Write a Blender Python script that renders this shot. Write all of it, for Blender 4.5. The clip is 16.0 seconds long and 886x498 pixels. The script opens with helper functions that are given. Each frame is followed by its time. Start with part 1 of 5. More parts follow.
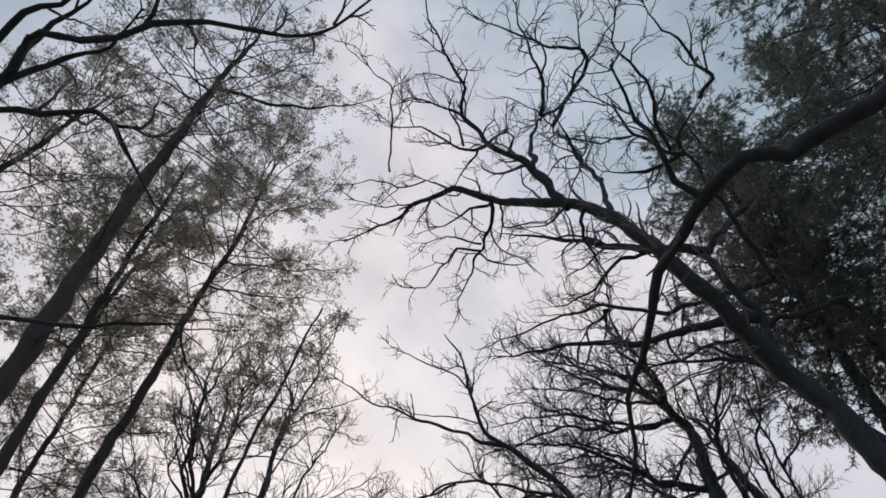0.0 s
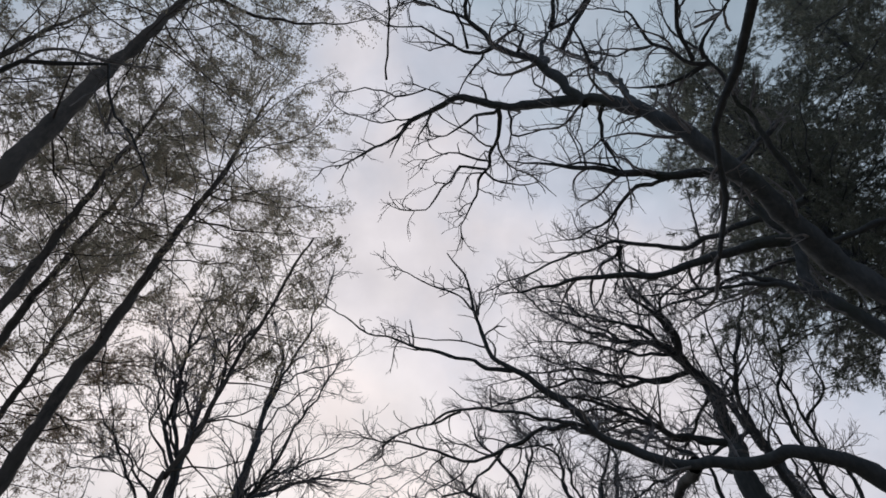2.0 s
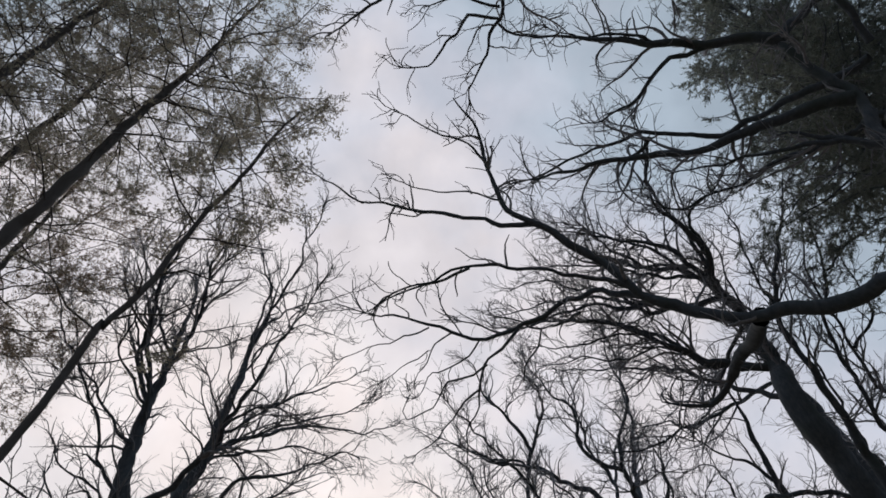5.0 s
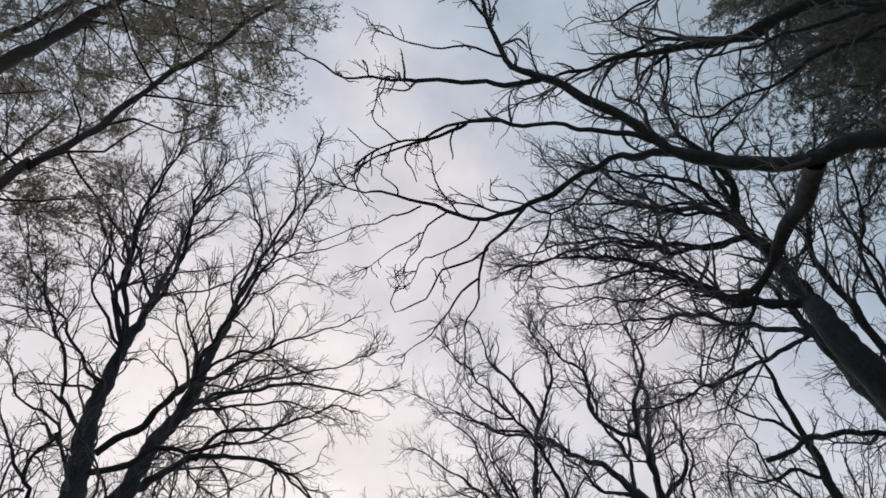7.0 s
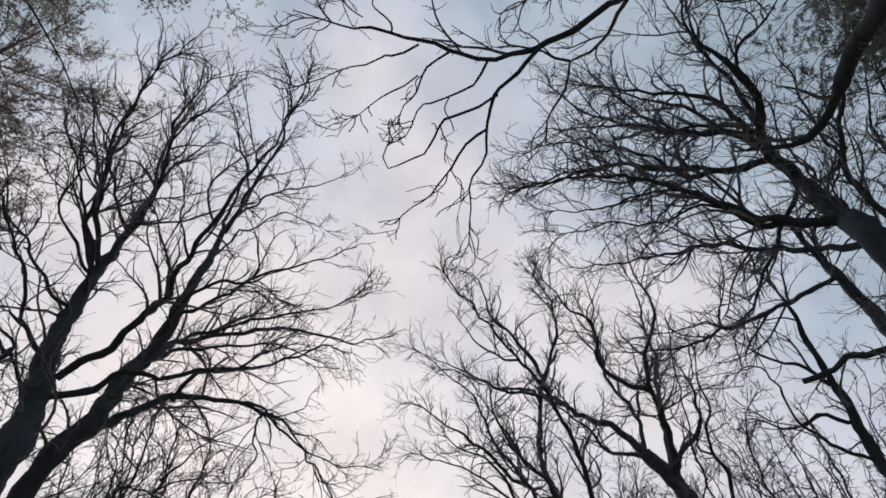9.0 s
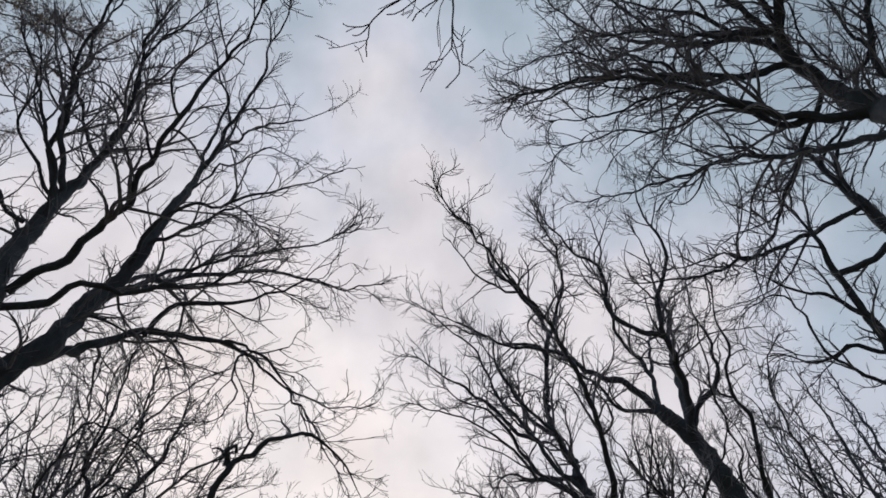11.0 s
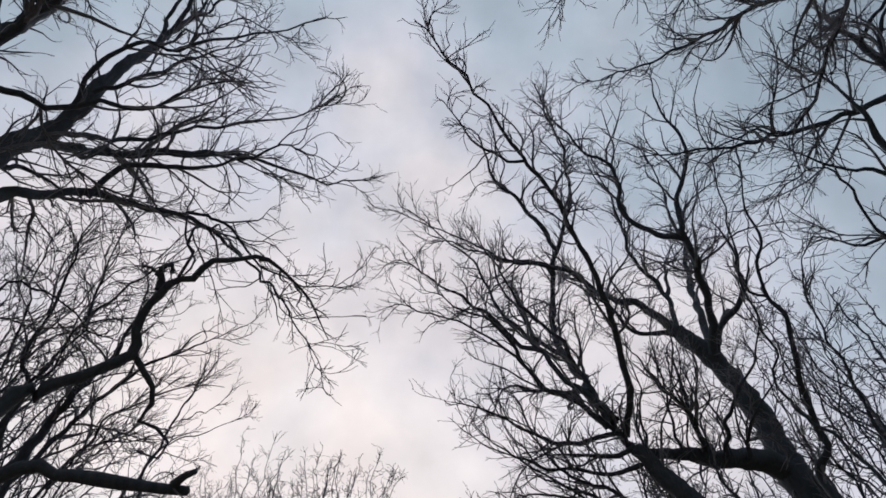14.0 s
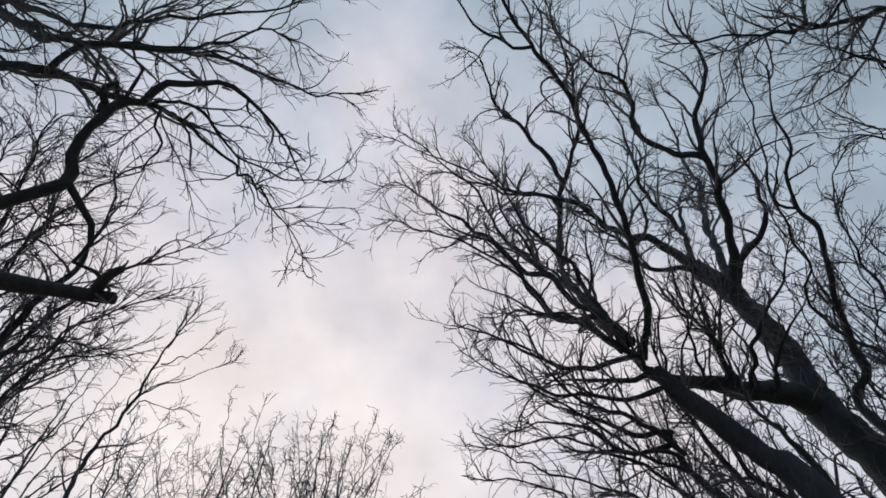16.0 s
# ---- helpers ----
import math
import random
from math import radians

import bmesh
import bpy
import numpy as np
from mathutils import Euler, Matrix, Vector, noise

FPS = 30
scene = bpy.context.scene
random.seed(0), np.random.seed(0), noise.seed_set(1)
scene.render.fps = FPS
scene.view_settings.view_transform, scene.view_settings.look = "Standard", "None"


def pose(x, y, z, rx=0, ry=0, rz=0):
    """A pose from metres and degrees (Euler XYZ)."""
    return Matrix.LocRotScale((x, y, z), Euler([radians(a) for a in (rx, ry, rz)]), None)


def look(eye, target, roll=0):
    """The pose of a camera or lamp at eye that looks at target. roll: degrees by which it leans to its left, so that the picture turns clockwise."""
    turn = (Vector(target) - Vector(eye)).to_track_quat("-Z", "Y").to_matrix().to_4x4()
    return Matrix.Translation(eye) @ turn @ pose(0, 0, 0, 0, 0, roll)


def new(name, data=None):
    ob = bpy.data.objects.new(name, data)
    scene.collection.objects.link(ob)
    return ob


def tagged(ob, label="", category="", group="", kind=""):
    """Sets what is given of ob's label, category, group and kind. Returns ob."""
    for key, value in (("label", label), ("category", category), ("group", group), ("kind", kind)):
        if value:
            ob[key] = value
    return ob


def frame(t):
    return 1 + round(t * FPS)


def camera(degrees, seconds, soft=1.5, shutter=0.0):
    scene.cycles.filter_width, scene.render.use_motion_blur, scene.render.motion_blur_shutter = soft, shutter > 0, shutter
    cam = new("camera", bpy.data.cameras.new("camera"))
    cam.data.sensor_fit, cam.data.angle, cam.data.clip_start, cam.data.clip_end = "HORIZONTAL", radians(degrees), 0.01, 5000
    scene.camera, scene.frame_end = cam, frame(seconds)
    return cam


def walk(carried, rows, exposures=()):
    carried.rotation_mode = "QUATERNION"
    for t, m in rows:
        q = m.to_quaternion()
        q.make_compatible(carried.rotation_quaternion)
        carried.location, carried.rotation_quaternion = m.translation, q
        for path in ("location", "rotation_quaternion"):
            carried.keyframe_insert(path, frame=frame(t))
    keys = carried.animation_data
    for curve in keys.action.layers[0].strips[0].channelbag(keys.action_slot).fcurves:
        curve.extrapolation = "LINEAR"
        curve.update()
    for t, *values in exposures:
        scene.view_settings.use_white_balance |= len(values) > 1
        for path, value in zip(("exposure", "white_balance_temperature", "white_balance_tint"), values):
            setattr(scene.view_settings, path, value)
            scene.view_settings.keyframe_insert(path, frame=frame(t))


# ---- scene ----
cam = camera(66.0, 16.0, soft=1.65)
PATH = [
    (0, (0.224, 0.104, 1.43), (0.191, 1.295, 3.036), -0.5),
    (0.5, (0.174, 0.678, 1.449), (0.143, 1.869, 3.056), -0.6),
    (1, (0.086, 1.272, 1.445), (0.058, 2.463, 3.052), -0.7),
    (1.5, (0.022, 1.876, 1.467), (-0.001, 3.068, 3.073), -0.9),
    (2, (0.024, 2.475, 1.511), (0.0, 3.67, 3.115), -0.9),
    (2.5, (-0.01, 3.086, 1.549), (-0.035, 4.28, 3.153), -1.0),
    (3, (-0.024, 3.658, 1.555), (-0.05, 4.851, 3.16), -1.0),
    (3.5, (-0.081, 4.251, 1.55), (-0.104, 5.441, 3.157), -1.2),
    (4, (-0.146, 4.861, 1.549), (-0.167, 6.048, 3.158), -1.2),
    (4.2, (-0.148, 5.098, 1.542), (-0.168, 6.285, 3.152), -1.2),
    (6.3, (-0.064, 7.977, 1.603), (-0.122, 9.121, 3.242), 1.2),
    (6.5, (-0.05, 8.212, 1.587), (-0.106, 9.356, 3.226), 1.0),
    (7, (-0.003, 8.838, 1.576), (-0.059, 9.98, 3.217), 0.9),
    (7.5, (-0.012, 9.471, 1.587), (-0.067, 10.612, 3.229), 0.9),
    (8, (-0.044, 10.09, 1.599), (-0.095, 11.23, 3.242), 0.7),
    (8.5, (-0.079, 10.686, 1.622), (-0.131, 11.827, 3.264), 0.8),
    (9, (-0.138, 11.258, 1.679), (-0.187, 12.401, 3.32), 0.7),
    (9.2, (-0.153, 11.487, 1.692), (-0.201, 12.632, 3.331), 0.6),
    (11.3, (0.049, 14.163, 1.603), (-0.019, 15.28, 3.26), 0.5),
    (11.5, (0.053, 14.406, 1.615), (-0.016, 15.523, 3.272), 0.8),
    (12, (0.059, 14.989, 1.637), (-0.01, 16.105, 3.296), 0.7),
    (12.5, (0.078, 15.583, 1.642), (0.008, 16.696, 3.302), 0.8),
    (13, (0.099, 16.206, 1.65), (0.025, 17.319, 3.31), 1.0),
    (13.5, (0.081, 16.87, 1.653), (0.007, 17.979, 3.316), 1.0),
    (14, (0.078, 17.513, 1.679), (0.004, 18.621, 3.342), 1.0),
    (14.5, (0.054, 18.136, 1.719), (-0.021, 19.243, 3.383), 1.0),
    (15, (0.025, 18.74, 1.745), (-0.049, 19.847, 3.409), 1.0),
    (15.5, (0.006, 19.387, 1.748), (-0.069, 20.493, 3.412), 0.9),
    (16, (-0.023, 20.022, 1.758), (-0.097, 21.127, 3.424), 1.0),
]
walk(cam, [(t, look(eye, target, roll)) for t, eye, target, roll in PATH])

# ---- light ----
SUN_ELEVATION, SUN_TURN = radians(24), radians(-14)
SUN_WAY = Vector((math.sin(SUN_TURN) * math.cos(SUN_ELEVATION), math.cos(SUN_TURN) * math.cos(SUN_ELEVATION), math.sin(SUN_ELEVATION)))


def link_nodes(tree, *pairs):
    for a, b in pairs:
        tree.links.new(a, b)


def make_world():
    """A thin, bright overcast over a clear sky: paler and warmer towards the low sun, blue-grey overhead."""
    world = bpy.data.worlds.new("sky")
    scene.world = world
    world.use_nodes = True
    t = world.node_tree
    t.nodes.clear()
    n = t.nodes.new
    sky = n("ShaderNodeTexSky")
    sky.sky_type, sky.sun_disc = "NISHITA", False
    sky.sun_elevation, sky.sun_rotation = SUN_ELEVATION, SUN_TURN
    clear = n("ShaderNodeVectorMath")
    clear.operation = "SCALE"
    clear.inputs["Scale"].default_value = 0.09
    coord = n("ShaderNodeTexCoord")
    to_sun = n("ShaderNodeVectorMath")
    to_sun.operation = "DOT_PRODUCT"
    to_sun.inputs[1].default_value = SUN_WAY
    cloud = n("ShaderNodeTexNoise")
    cloud.inputs["Scale"].default_value, cloud.inputs["Detail"].default_value = 3.6, 6
    cloud.inputs["Roughness"].default_value = 0.5
    spread = n("ShaderNodeMath")
    spread.operation = "MULTIPLY_ADD"
    spread.inputs[1].default_value, spread.inputs[2].default_value = 0.60, -0.30
    place = n("ShaderNodeMath")
    place.operation = "ADD"
    veil = n("ShaderNodeValToRGB")
    e = veil.color_ramp.elements
    e[0].position, e[0].color = 0.0, (0.27, 0.31, 0.38, 1)
    e[1].position, e[1].color = 1.0, (0.97, 0.875, 0.86, 1)
    for where, colour in ((0.42, (0.33, 0.41, 0.49)), (0.62, (0.455, 0.535, 0.625)), (0.75, (0.625, 0.65, 0.74)), (0.86, (0.83, 0.78, 0.81)), (0.94, (0.90, 0.84, 0.845))):
        e.new(where).color = (*colour, 1)
    tufts, thick, layer = n("ShaderNodeTexNoise"), n("ShaderNodeMapRange"), n("ShaderNodeVectorMath")
    tufts.inputs["Scale"].default_value, tufts.inputs["Detail"].default_value = 11.0, 5
    thick.inputs["From Min"].default_value, thick.inputs["From Max"].default_value = 0.3, 0.7
    thick.inputs["To Min"].default_value, thick.inputs["To Max"].default_value = 0.90, 1.09
    layer.operation = "SCALE"
    mix = n("ShaderNodeMix")
    mix.data_type = "RGBA"
    mix.inputs["Factor"].default_value = 0.88
    back, out = n("ShaderNodeBackground"), n("ShaderNodeOutputWorld")
    back.inputs["Strength"].default_value = 1.01
    link_nodes(
        t, (coord.outputs["Generated"], to_sun.inputs[0]), (coord.outputs["Generated"], cloud.inputs["Vector"]),
        (cloud.outputs["Fac"], spread.inputs[0]), (spread.outputs[0], place.inputs[0]), (to_sun.outputs["Value"], place.inputs[1]),
        (place.outputs[0], veil.inputs["Fac"]), (sky.outputs[0], clear.inputs[0]), (clear.outputs[0], mix.inputs["A"]),
        (coord.outputs["Generated"], tufts.inputs["Vector"]), (tufts.outputs["Fac"], thick.inputs["Value"]), (thick.outputs[0], layer.inputs["Scale"]), (veil.outputs["Color"], layer.inputs[0]), (layer.outputs[0], mix.inputs["B"]), (mix.outputs["Result"], back.inputs["Color"]), (back.outputs[0], out.inputs["Surface"]),
    )


make_world()
sun_data = bpy.data.lights.new("sun", "SUN")
sun_data.energy, sun_data.angle, sun_data.color = 0.6, radians(14), (1.0, 0.93, 0.86)
sun = new("sun", sun_data)
sun.matrix_world = look(SUN_WAY * 60, (0, 0, 0))


# ---- materials ----
def material(name, dark, light, scale, rough=0.9, bump=0.5, stretch=(1, 1, 1), patch=None, patch_scale=0.5, patch_amount=0.55, island=0.0, glow_through=0.0):
    """A rough natural surface: fine grain between two colours, a broad second tint in patches, bump from the grain."""
    m = bpy.data.materials.new(name)
    m.use_nodes = True
    t = m.node_tree
    n = t.nodes.new
    bsdf = t.nodes["Principled BSDF"]
    bsdf.inputs["Roughness"].default_value = rough
    bsdf.inputs["Specular IOR Level"].default_value = 0.25
    coord, squeeze = n("ShaderNodeTexCoord"), n("ShaderNodeMapping")
    squeeze.inputs["Scale"].default_value = stretch
    grain, broad = n("ShaderNodeTexNoise"), n("ShaderNodeTexNoise")
    grain.inputs["Scale"].default_value, grain.inputs["Detail"].default_value, grain.inputs["Roughness"].default_value = scale, 6, 0.65
    broad.inputs["Scale"].default_value, broad.inputs["Detail"].default_value = patch_scale, 3
    ramp = n("ShaderNodeValToRGB")
    ramp.color_ramp.elements[0].position, ramp.color_ramp.elements[0].color = 0.34, (*dark, 1)
    ramp.color_ramp.elements[1].position, ramp.color_ramp.elements[1].color = 0.68, (*light, 1)
    link_nodes(t, (coord.outputs["Object"], squeeze.inputs["Vector"]), (squeeze.outputs[0], grain.inputs["Vector"]), (coord.outputs["Object"], broad.inputs["Vector"]), (grain.outputs["Fac"], ramp.inputs["Fac"]))
    colour = ramp.outputs["Color"]
    if patch:
        edge = n("ShaderNodeMapRange")
        edge.inputs["From Min"].default_value, edge.inputs["From Max"].default_value = patch_amount - 0.08, patch_amount + 0.12
        mix = n("ShaderNodeMix")
        mix.data_type = "RGBA"
        mix.inputs["B"].default_value = (*patch, 1)
        link_nodes(t, (broad.outputs["Fac"], edge.inputs["Value"]), (edge.outputs[0], mix.inputs["Factor"]), (colour, mix.inputs["A"]))
        colour = mix.outputs["Result"]
    if island:
        geo, tone = n("ShaderNodeNewGeometry"), n("ShaderNodeHueSaturation")
        vary = n("ShaderNodeMapRange")
        vary.inputs["To Min"].default_value, vary.inputs["To Max"].default_value = 1 - island, 1 + island
        hue = n("ShaderNodeMapRange")
        hue.inputs["To Min"].default_value, hue.inputs["To Max"].default_value = 0.44, 0.52
        link_nodes(t, (geo.outputs["Random Per Island"], vary.inputs["Value"]), (vary.outputs[0], tone.inputs["Value"]), (geo.outputs["Random Per Island"], hue.inputs["Value"]), (hue.outputs[0], tone.inputs["Hue"]), (colour, tone.inputs["Color"]))
        colour = tone.outputs["Color"]
    relief = n("ShaderNodeBump")
    relief.inputs["Strength"].default_value, relief.inputs["Distance"].default_value = bump, 0.02
    if glow_through:
        thin, blend = n("ShaderNodeBsdfTranslucent"), n("ShaderNodeMixShader")
        blend.inputs[0].default_value = glow_through
        link_nodes(t, (colour, thin.inputs["Color"]), (bsdf.outputs[0], blend.inputs[1]), (thin.outputs[0], blend.inputs[2]), (blend.outputs[0], t.nodes["Material Output"].inputs["Surface"]))
    link_nodes(t, (colour, bsdf.inputs["Base Color"]), (grain.outputs["Fac"], relief.inputs["Height"]), (relief.outputs[0], bsdf.inputs["Normal"]))
    return m


BARK = material("furrowed_dark_bark", (0.064, 0.074, 0.085), (0.108, 0.120, 0.134), 14, bump=0.8, stretch=(1, 1, 0.3), patch=(0.06, 0.073, 0.065), patch_scale=0.9, patch_amount=0.62)
TWIG = material("twig_bark", (0.165, 0.168, 0.18), (0.33, 0.325, 0.345), 9, bump=0.2)
PINE_BARK = material("flaky_pine_bark", (0.05, 0.05, 0.052), (0.15, 0.135, 0.125), 11, bump=0.9, stretch=(1, 1, 0.4), patch=(0.11, 0.102, 0.096), patch_scale=0.5, patch_amount=0.5)
NEEDLE = material("pine_needles", (0.275, 0.268, 0.20), (0.53, 0.485, 0.38), 3, bump=0.0, rough=0.7, island=0.3, glow_through=0.75)
DRY_NEEDLE = material("dry_pine_needles", (0.24, 0.205, 0.145), (0.45, 0.375, 0.275), 3, bump=0.0, rough=0.7, island=0.35, glow_through=0.5)
DARK_NEEDLE = material("spruce_needles", (0.13, 0.15, 0.132), (0.26, 0.28, 0.23), 3, bump=0.0, rough=0.7, island=0.35, glow_through=0.55)
LITTER = material("leaf_litter", (0.13, 0.105, 0.08), (0.31, 0.245, 0.18), 9, bump=1.0, patch=(0.09, 0.095, 0.055), patch_scale=0.22, patch_amount=0.58)
DIRT = material("trodden_earth", (0.10, 0.08, 0.06), (0.22, 0.18, 0.14), 6, bump=0.8, patch=(0.10, 0.075, 0.05), patch_scale=0.5, patch_amount=0.52)


# ---- mesh building ----
def mesh_of(name, verts, quads=None, tris=None, smooth=True):
    """A mesh from arrays of vertices, quads and triangles."""
    mesh = bpy.data.meshes.new(name)
    loops, starts, at = [], [], 0
    for faces in (quads, tris):
        if faces is not None and len(faces):
            loops.append(faces.ravel())
            starts.append(at + np.arange(len(faces)) * faces.shape[1])
            at += faces.size
    loops, starts = np.concatenate(loops), np.concatenate(starts)
    mesh.vertices.add(len(verts))
    mesh.vertices.foreach_set("co", np.ascontiguousarray(verts, np.float32).ravel())
    mesh.loops.add(len(loops))
    mesh.loops.foreach_set("vertex_index", loops.astype(np.int32))
    mesh.polygons.add(len(starts))
    mesh.polygons.foreach_set("loop_start", starts.astype(np.int32))
    mesh.polygons.foreach_set("use_smooth", np.full(len(starts), smooth))
    mesh.update(calc_edges=True)
    mesh.validate()
    return mesh


def unit(v):
    return v / np.maximum(np.linalg.norm(v, axis=-1, keepdims=True), 1e-9)


def tube_arrays(lines, radii, sides, rough=None):
    """Tapered tubes round many lines at once: (n, k, 3) places and (n, k) radii give vertices and quads."""
    n, k, _ = lines.shape
    along = unit(np.gradient(lines, axis=1))
    mean = unit(along.mean(1))
    ref = np.where(np.abs(mean[:, 2:]) > 0.8, np.array([[1.0, 0, 0]]), np.array([[0, 0, 1.0]]))
    a = unit(np.cross(along, ref[:, None, :]))
    b = np.cross(along, a)
    turn = np.arange(sides) * 2 * np.pi / sides
    ring = radii[:, :, None, None] * (np.cos(turn)[:, None] * a[:, :, None] + np.sin(turn)[:, None] * b[:, :, None])
    if rough is not None:
        ring = ring * rough[..., None]
    verts = (lines[:, :, None] + ring).reshape(-1, 3)
    base = (np.arange(n)[:, None, None] * k + np.arange(k - 1)[None, :, None]) * sides
    i, j = np.arange(sides), (np.arange(sides) + 1) % sides
    quads = np.stack([base + i, base + j, base + sides + j, base + sides + i], -1).reshape(-1, 4)
    return verts, quads


def joined(pieces):
    verts, quads, at = [], [], 0
    for v, q in pieces:
        verts.append(v)
        quads.append(q + at)
        at += len(v)
    return np.concatenate(verts), np.concatenate(quads)


def part_mesh(name, mesh, mat, parent, label="", kind=""):
    mesh.materials.append(mat)
    ob = new(name, mesh)
    ob.parent = parent
    ob.matrix_parent_inverse = parent.matrix_world.inverted()
    return tagged(ob, label, kind=kind)


def curve_through(nodes, step):
    """A smooth line through a few nodes, in even steps."""
    p = np.array(nodes, float)
    p = np.vstack([2 * p[0] - p[1], p, 2 * p[-1] - p[-2]])
    line = []
    for i in range(1, len(p) - 2):
        u = np.linspace(0, 1, 12, endpoint=False)[:, None]
        a, b, c, d = p[i - 1 : i + 3]
        line.append(0.5 * (2 * b + (c - a) * u + (2 * a - 5 * b + 4 * c - d) * u**2 + (3 * b - a - 3 * c + d) * u**3))
    line = np.vstack([*line, p[-2:-1]])
    s = np.r_[0, np.cumsum(np.linalg.norm(np.diff(line, axis=0), axis=1))]
    even = np.linspace(0, s[-1], max(4, int(s[-1] / step)))
    return np.stack([np.interp(even, s, line[:, n]) for n in range(3)], 1), s[-1]


def resample(line, k):
    s = np.r_[0, np.cumsum(np.linalg.norm(np.diff(line, axis=0), axis=1))]
    even = np.linspace(0, s[-1], k)
    return np.stack([np.interp(even, s, line[:, n]) for n in range(3)], 1)


class Tree:
    """A tree under construction: an Empty at its foot, its limbs, and the lines from which finer wood sprouts."""

    def __init__(self, name, foot, label, category, seed, bark, group="trees along the path"):
        self.rng = np.random.default_rng(seed)
        self.root = new(name)
        self.root.location = foot
        bpy.context.view_layer.update()
        tagged(self.root, label, category, group)
        self.foot, self.bark, self.lines, self.radii, self.spans = np.array(foot, float), bark, [], [], []

    def limb(self, r0, r1, *nodes, name="limb", wobble=0.03, power=0.92, sprout=(0.22, 1.0), flare=0.0, dense=1.0, waist=None, step=0.0, gnarl=0.6, kink=0.04, slim=0.88):
        rng = self.rng
        line, length = curve_through(nodes, step or (0.18 if r0 > 0.05 else 0.14))
        k = len(line)
        u = np.linspace(0, 1, k)
        bends = sum(np.sin(u[:, None] * length * w + rng.uniform(0, 6.3, 3)) * a for w, a in ((2.1, wobble), (5.3, wobble * 0.5), (11.0, wobble * 0.22)))
        line = line + bends * np.minimum(1, np.minimum(u * 6, 1))[:, None] * np.array([1, 1, 0.7])
        turns = int(length / 0.38) + 3
        kinks = rng.normal(0, kink * min(1, 0.045 / r0 + 0.3), (turns, 3)) * np.r_[0, np.ones(turns - 1)][:, None]
        line = line + np.stack([np.interp(u, np.linspace(0, 1, turns), kinks[:, n]) for n in range(3)], 1)
        r = r1 + (r0 - r1) * (1 - u) ** power
        if waist:
            at, girth = waist
            r = np.where(u < at, r0 + (girth - r0) * u / at, r1 + (girth - r1) * np.clip((1 - u) / (1 - at), 0, 1) ** power)
        r = r * slim
        if flare:
            r = r * (1 + flare * np.exp(-u * length / 0.45))
        knots = rng.normal(0, 1, (k, 3))
        knots[1:-1] = 0.25 * knots[:-2] + 0.5 * knots[1:-1] + 0.25 * knots[2:]
        line = line + knots * (gnarl * np.minimum(r, 0.09) * min(1, 0.12 / r0) + 0.004)[:, None] * np.minimum(1, u * 8)[:, None]
        r = r * (1 + 0.05 * np.sin(u * length * 3.1 + rng.uniform(0, 6)) + 0.04 * np.sin(u * length * 7.7 + rng.uniform(0, 6)) + rng.normal(0, 0.035, k))
        sides = 12 if r0 > 0.2 else 8 if r0 > 0.06 else 6 if not step else 5
        rough = 1 + rng.normal(0, 0.055, (1, k, sides))
        v, q = tube_arrays(line[None], r[None], sides, rough)
        v = np.vstack([v, line[-1] + unit(line[-1] - line[-2]) * r[-1] * 0.4])
        last = (k - 1) * sides
        caps = np.array([[last + i, last + (i + 1) % sides, len(v) - 1] for i in range(sides)])
        part_mesh(name, mesh_of(name, v, q, caps), self.bark, self.root)
        self.lines.append(resample(line, 32))
        self.radii.append(np.interp(np.linspace(0, 1, 32), u, r))
        self.spans.append((sprout[0], sprout[1], length, dense))
        return line

    def sprout(self, lines, radii, counts, spans, angle, spread, lengths, k, crook, lift, thick, tip, lean=(0, 0, 0)):
        """Side shoots of many lines at once."""
        rng = self.rng
        who = np.repeat(np.arange(len(lines)), counts)
        n = len(who)
        u = spans[who, 0] + (spans[who, 1] - spans[who, 0]) * rng.random(n)
        x = u * (lines.shape[1] - 1.001)
        i = x.astype(int)
        w = (x - i)[:, None]
        p = lines[who, i] * (1 - w) + lines[who, i + 1] * w
        r = radii[who, i]
        t = unit(lines[who, i + 1] - lines[who, i])
        side = unit(np.cross(t, rng.normal(size=(n, 3))))
        a = np.radians(rng.normal(angle, spread, n))[:, None]
        d = unit(np.cos(a) * t + np.sin(a) * side + np.array(lean) + np.array([0, 0, lift]) * 2)
        size = lengths(u, who, rng)
        out = [p]
        drift = rng.normal(size=(n, 3)) * crook * 0.5
        for _ in range(k - 1):
            drift = drift * 0.45 + rng.normal(size=(n, 3)) * crook
            d = unit(d + drift + np.array([0, 0, lift]))
            p = p + d * (size / (k - 1))[:, None]
            out.append(p)
        first = np.minimum(r * thick[0], thick[1] * np.sqrt(np.maximum(size, 0.05)))
        fade = np.linspace(1, 0, k) ** 0.8
        return np.stack(out, 1), tip + np.maximum(first - tip, 0)[:, None] * fade, size

    def crown(self, first=2.2, second=3.7, third=3.7, fourth=0.6, reach=3.0, angle=46, lift=0.05, crook=0.2, fine=0.0055, lean=(0, 0, 0), single=280):
        """Four orders of ever finer bare shoots on all limbs: branches one by one, the twigs beyond them joined."""
        rng = self.rng
        lines, radii, spans = np.array(self.lines), np.array(self.radii), np.array(self.spans)
        counts = np.maximum(2, (first * spans[:, 3] * spans[:, 2] * (spans[:, 1] - spans[:, 0])).astype(int))
        a, ra, la = self.sprout(lines, radii, counts, spans, angle, 14, lambda u, who, g: reach * np.minimum(1, 0.3 + spans[who, 2] / 6) * (1.1 - 0.7 * u) * g.uniform(0.3, 1.15, len(u)), 10, crook * 1.15, lift, (0.66, 0.032), fine * 1.3, lean)
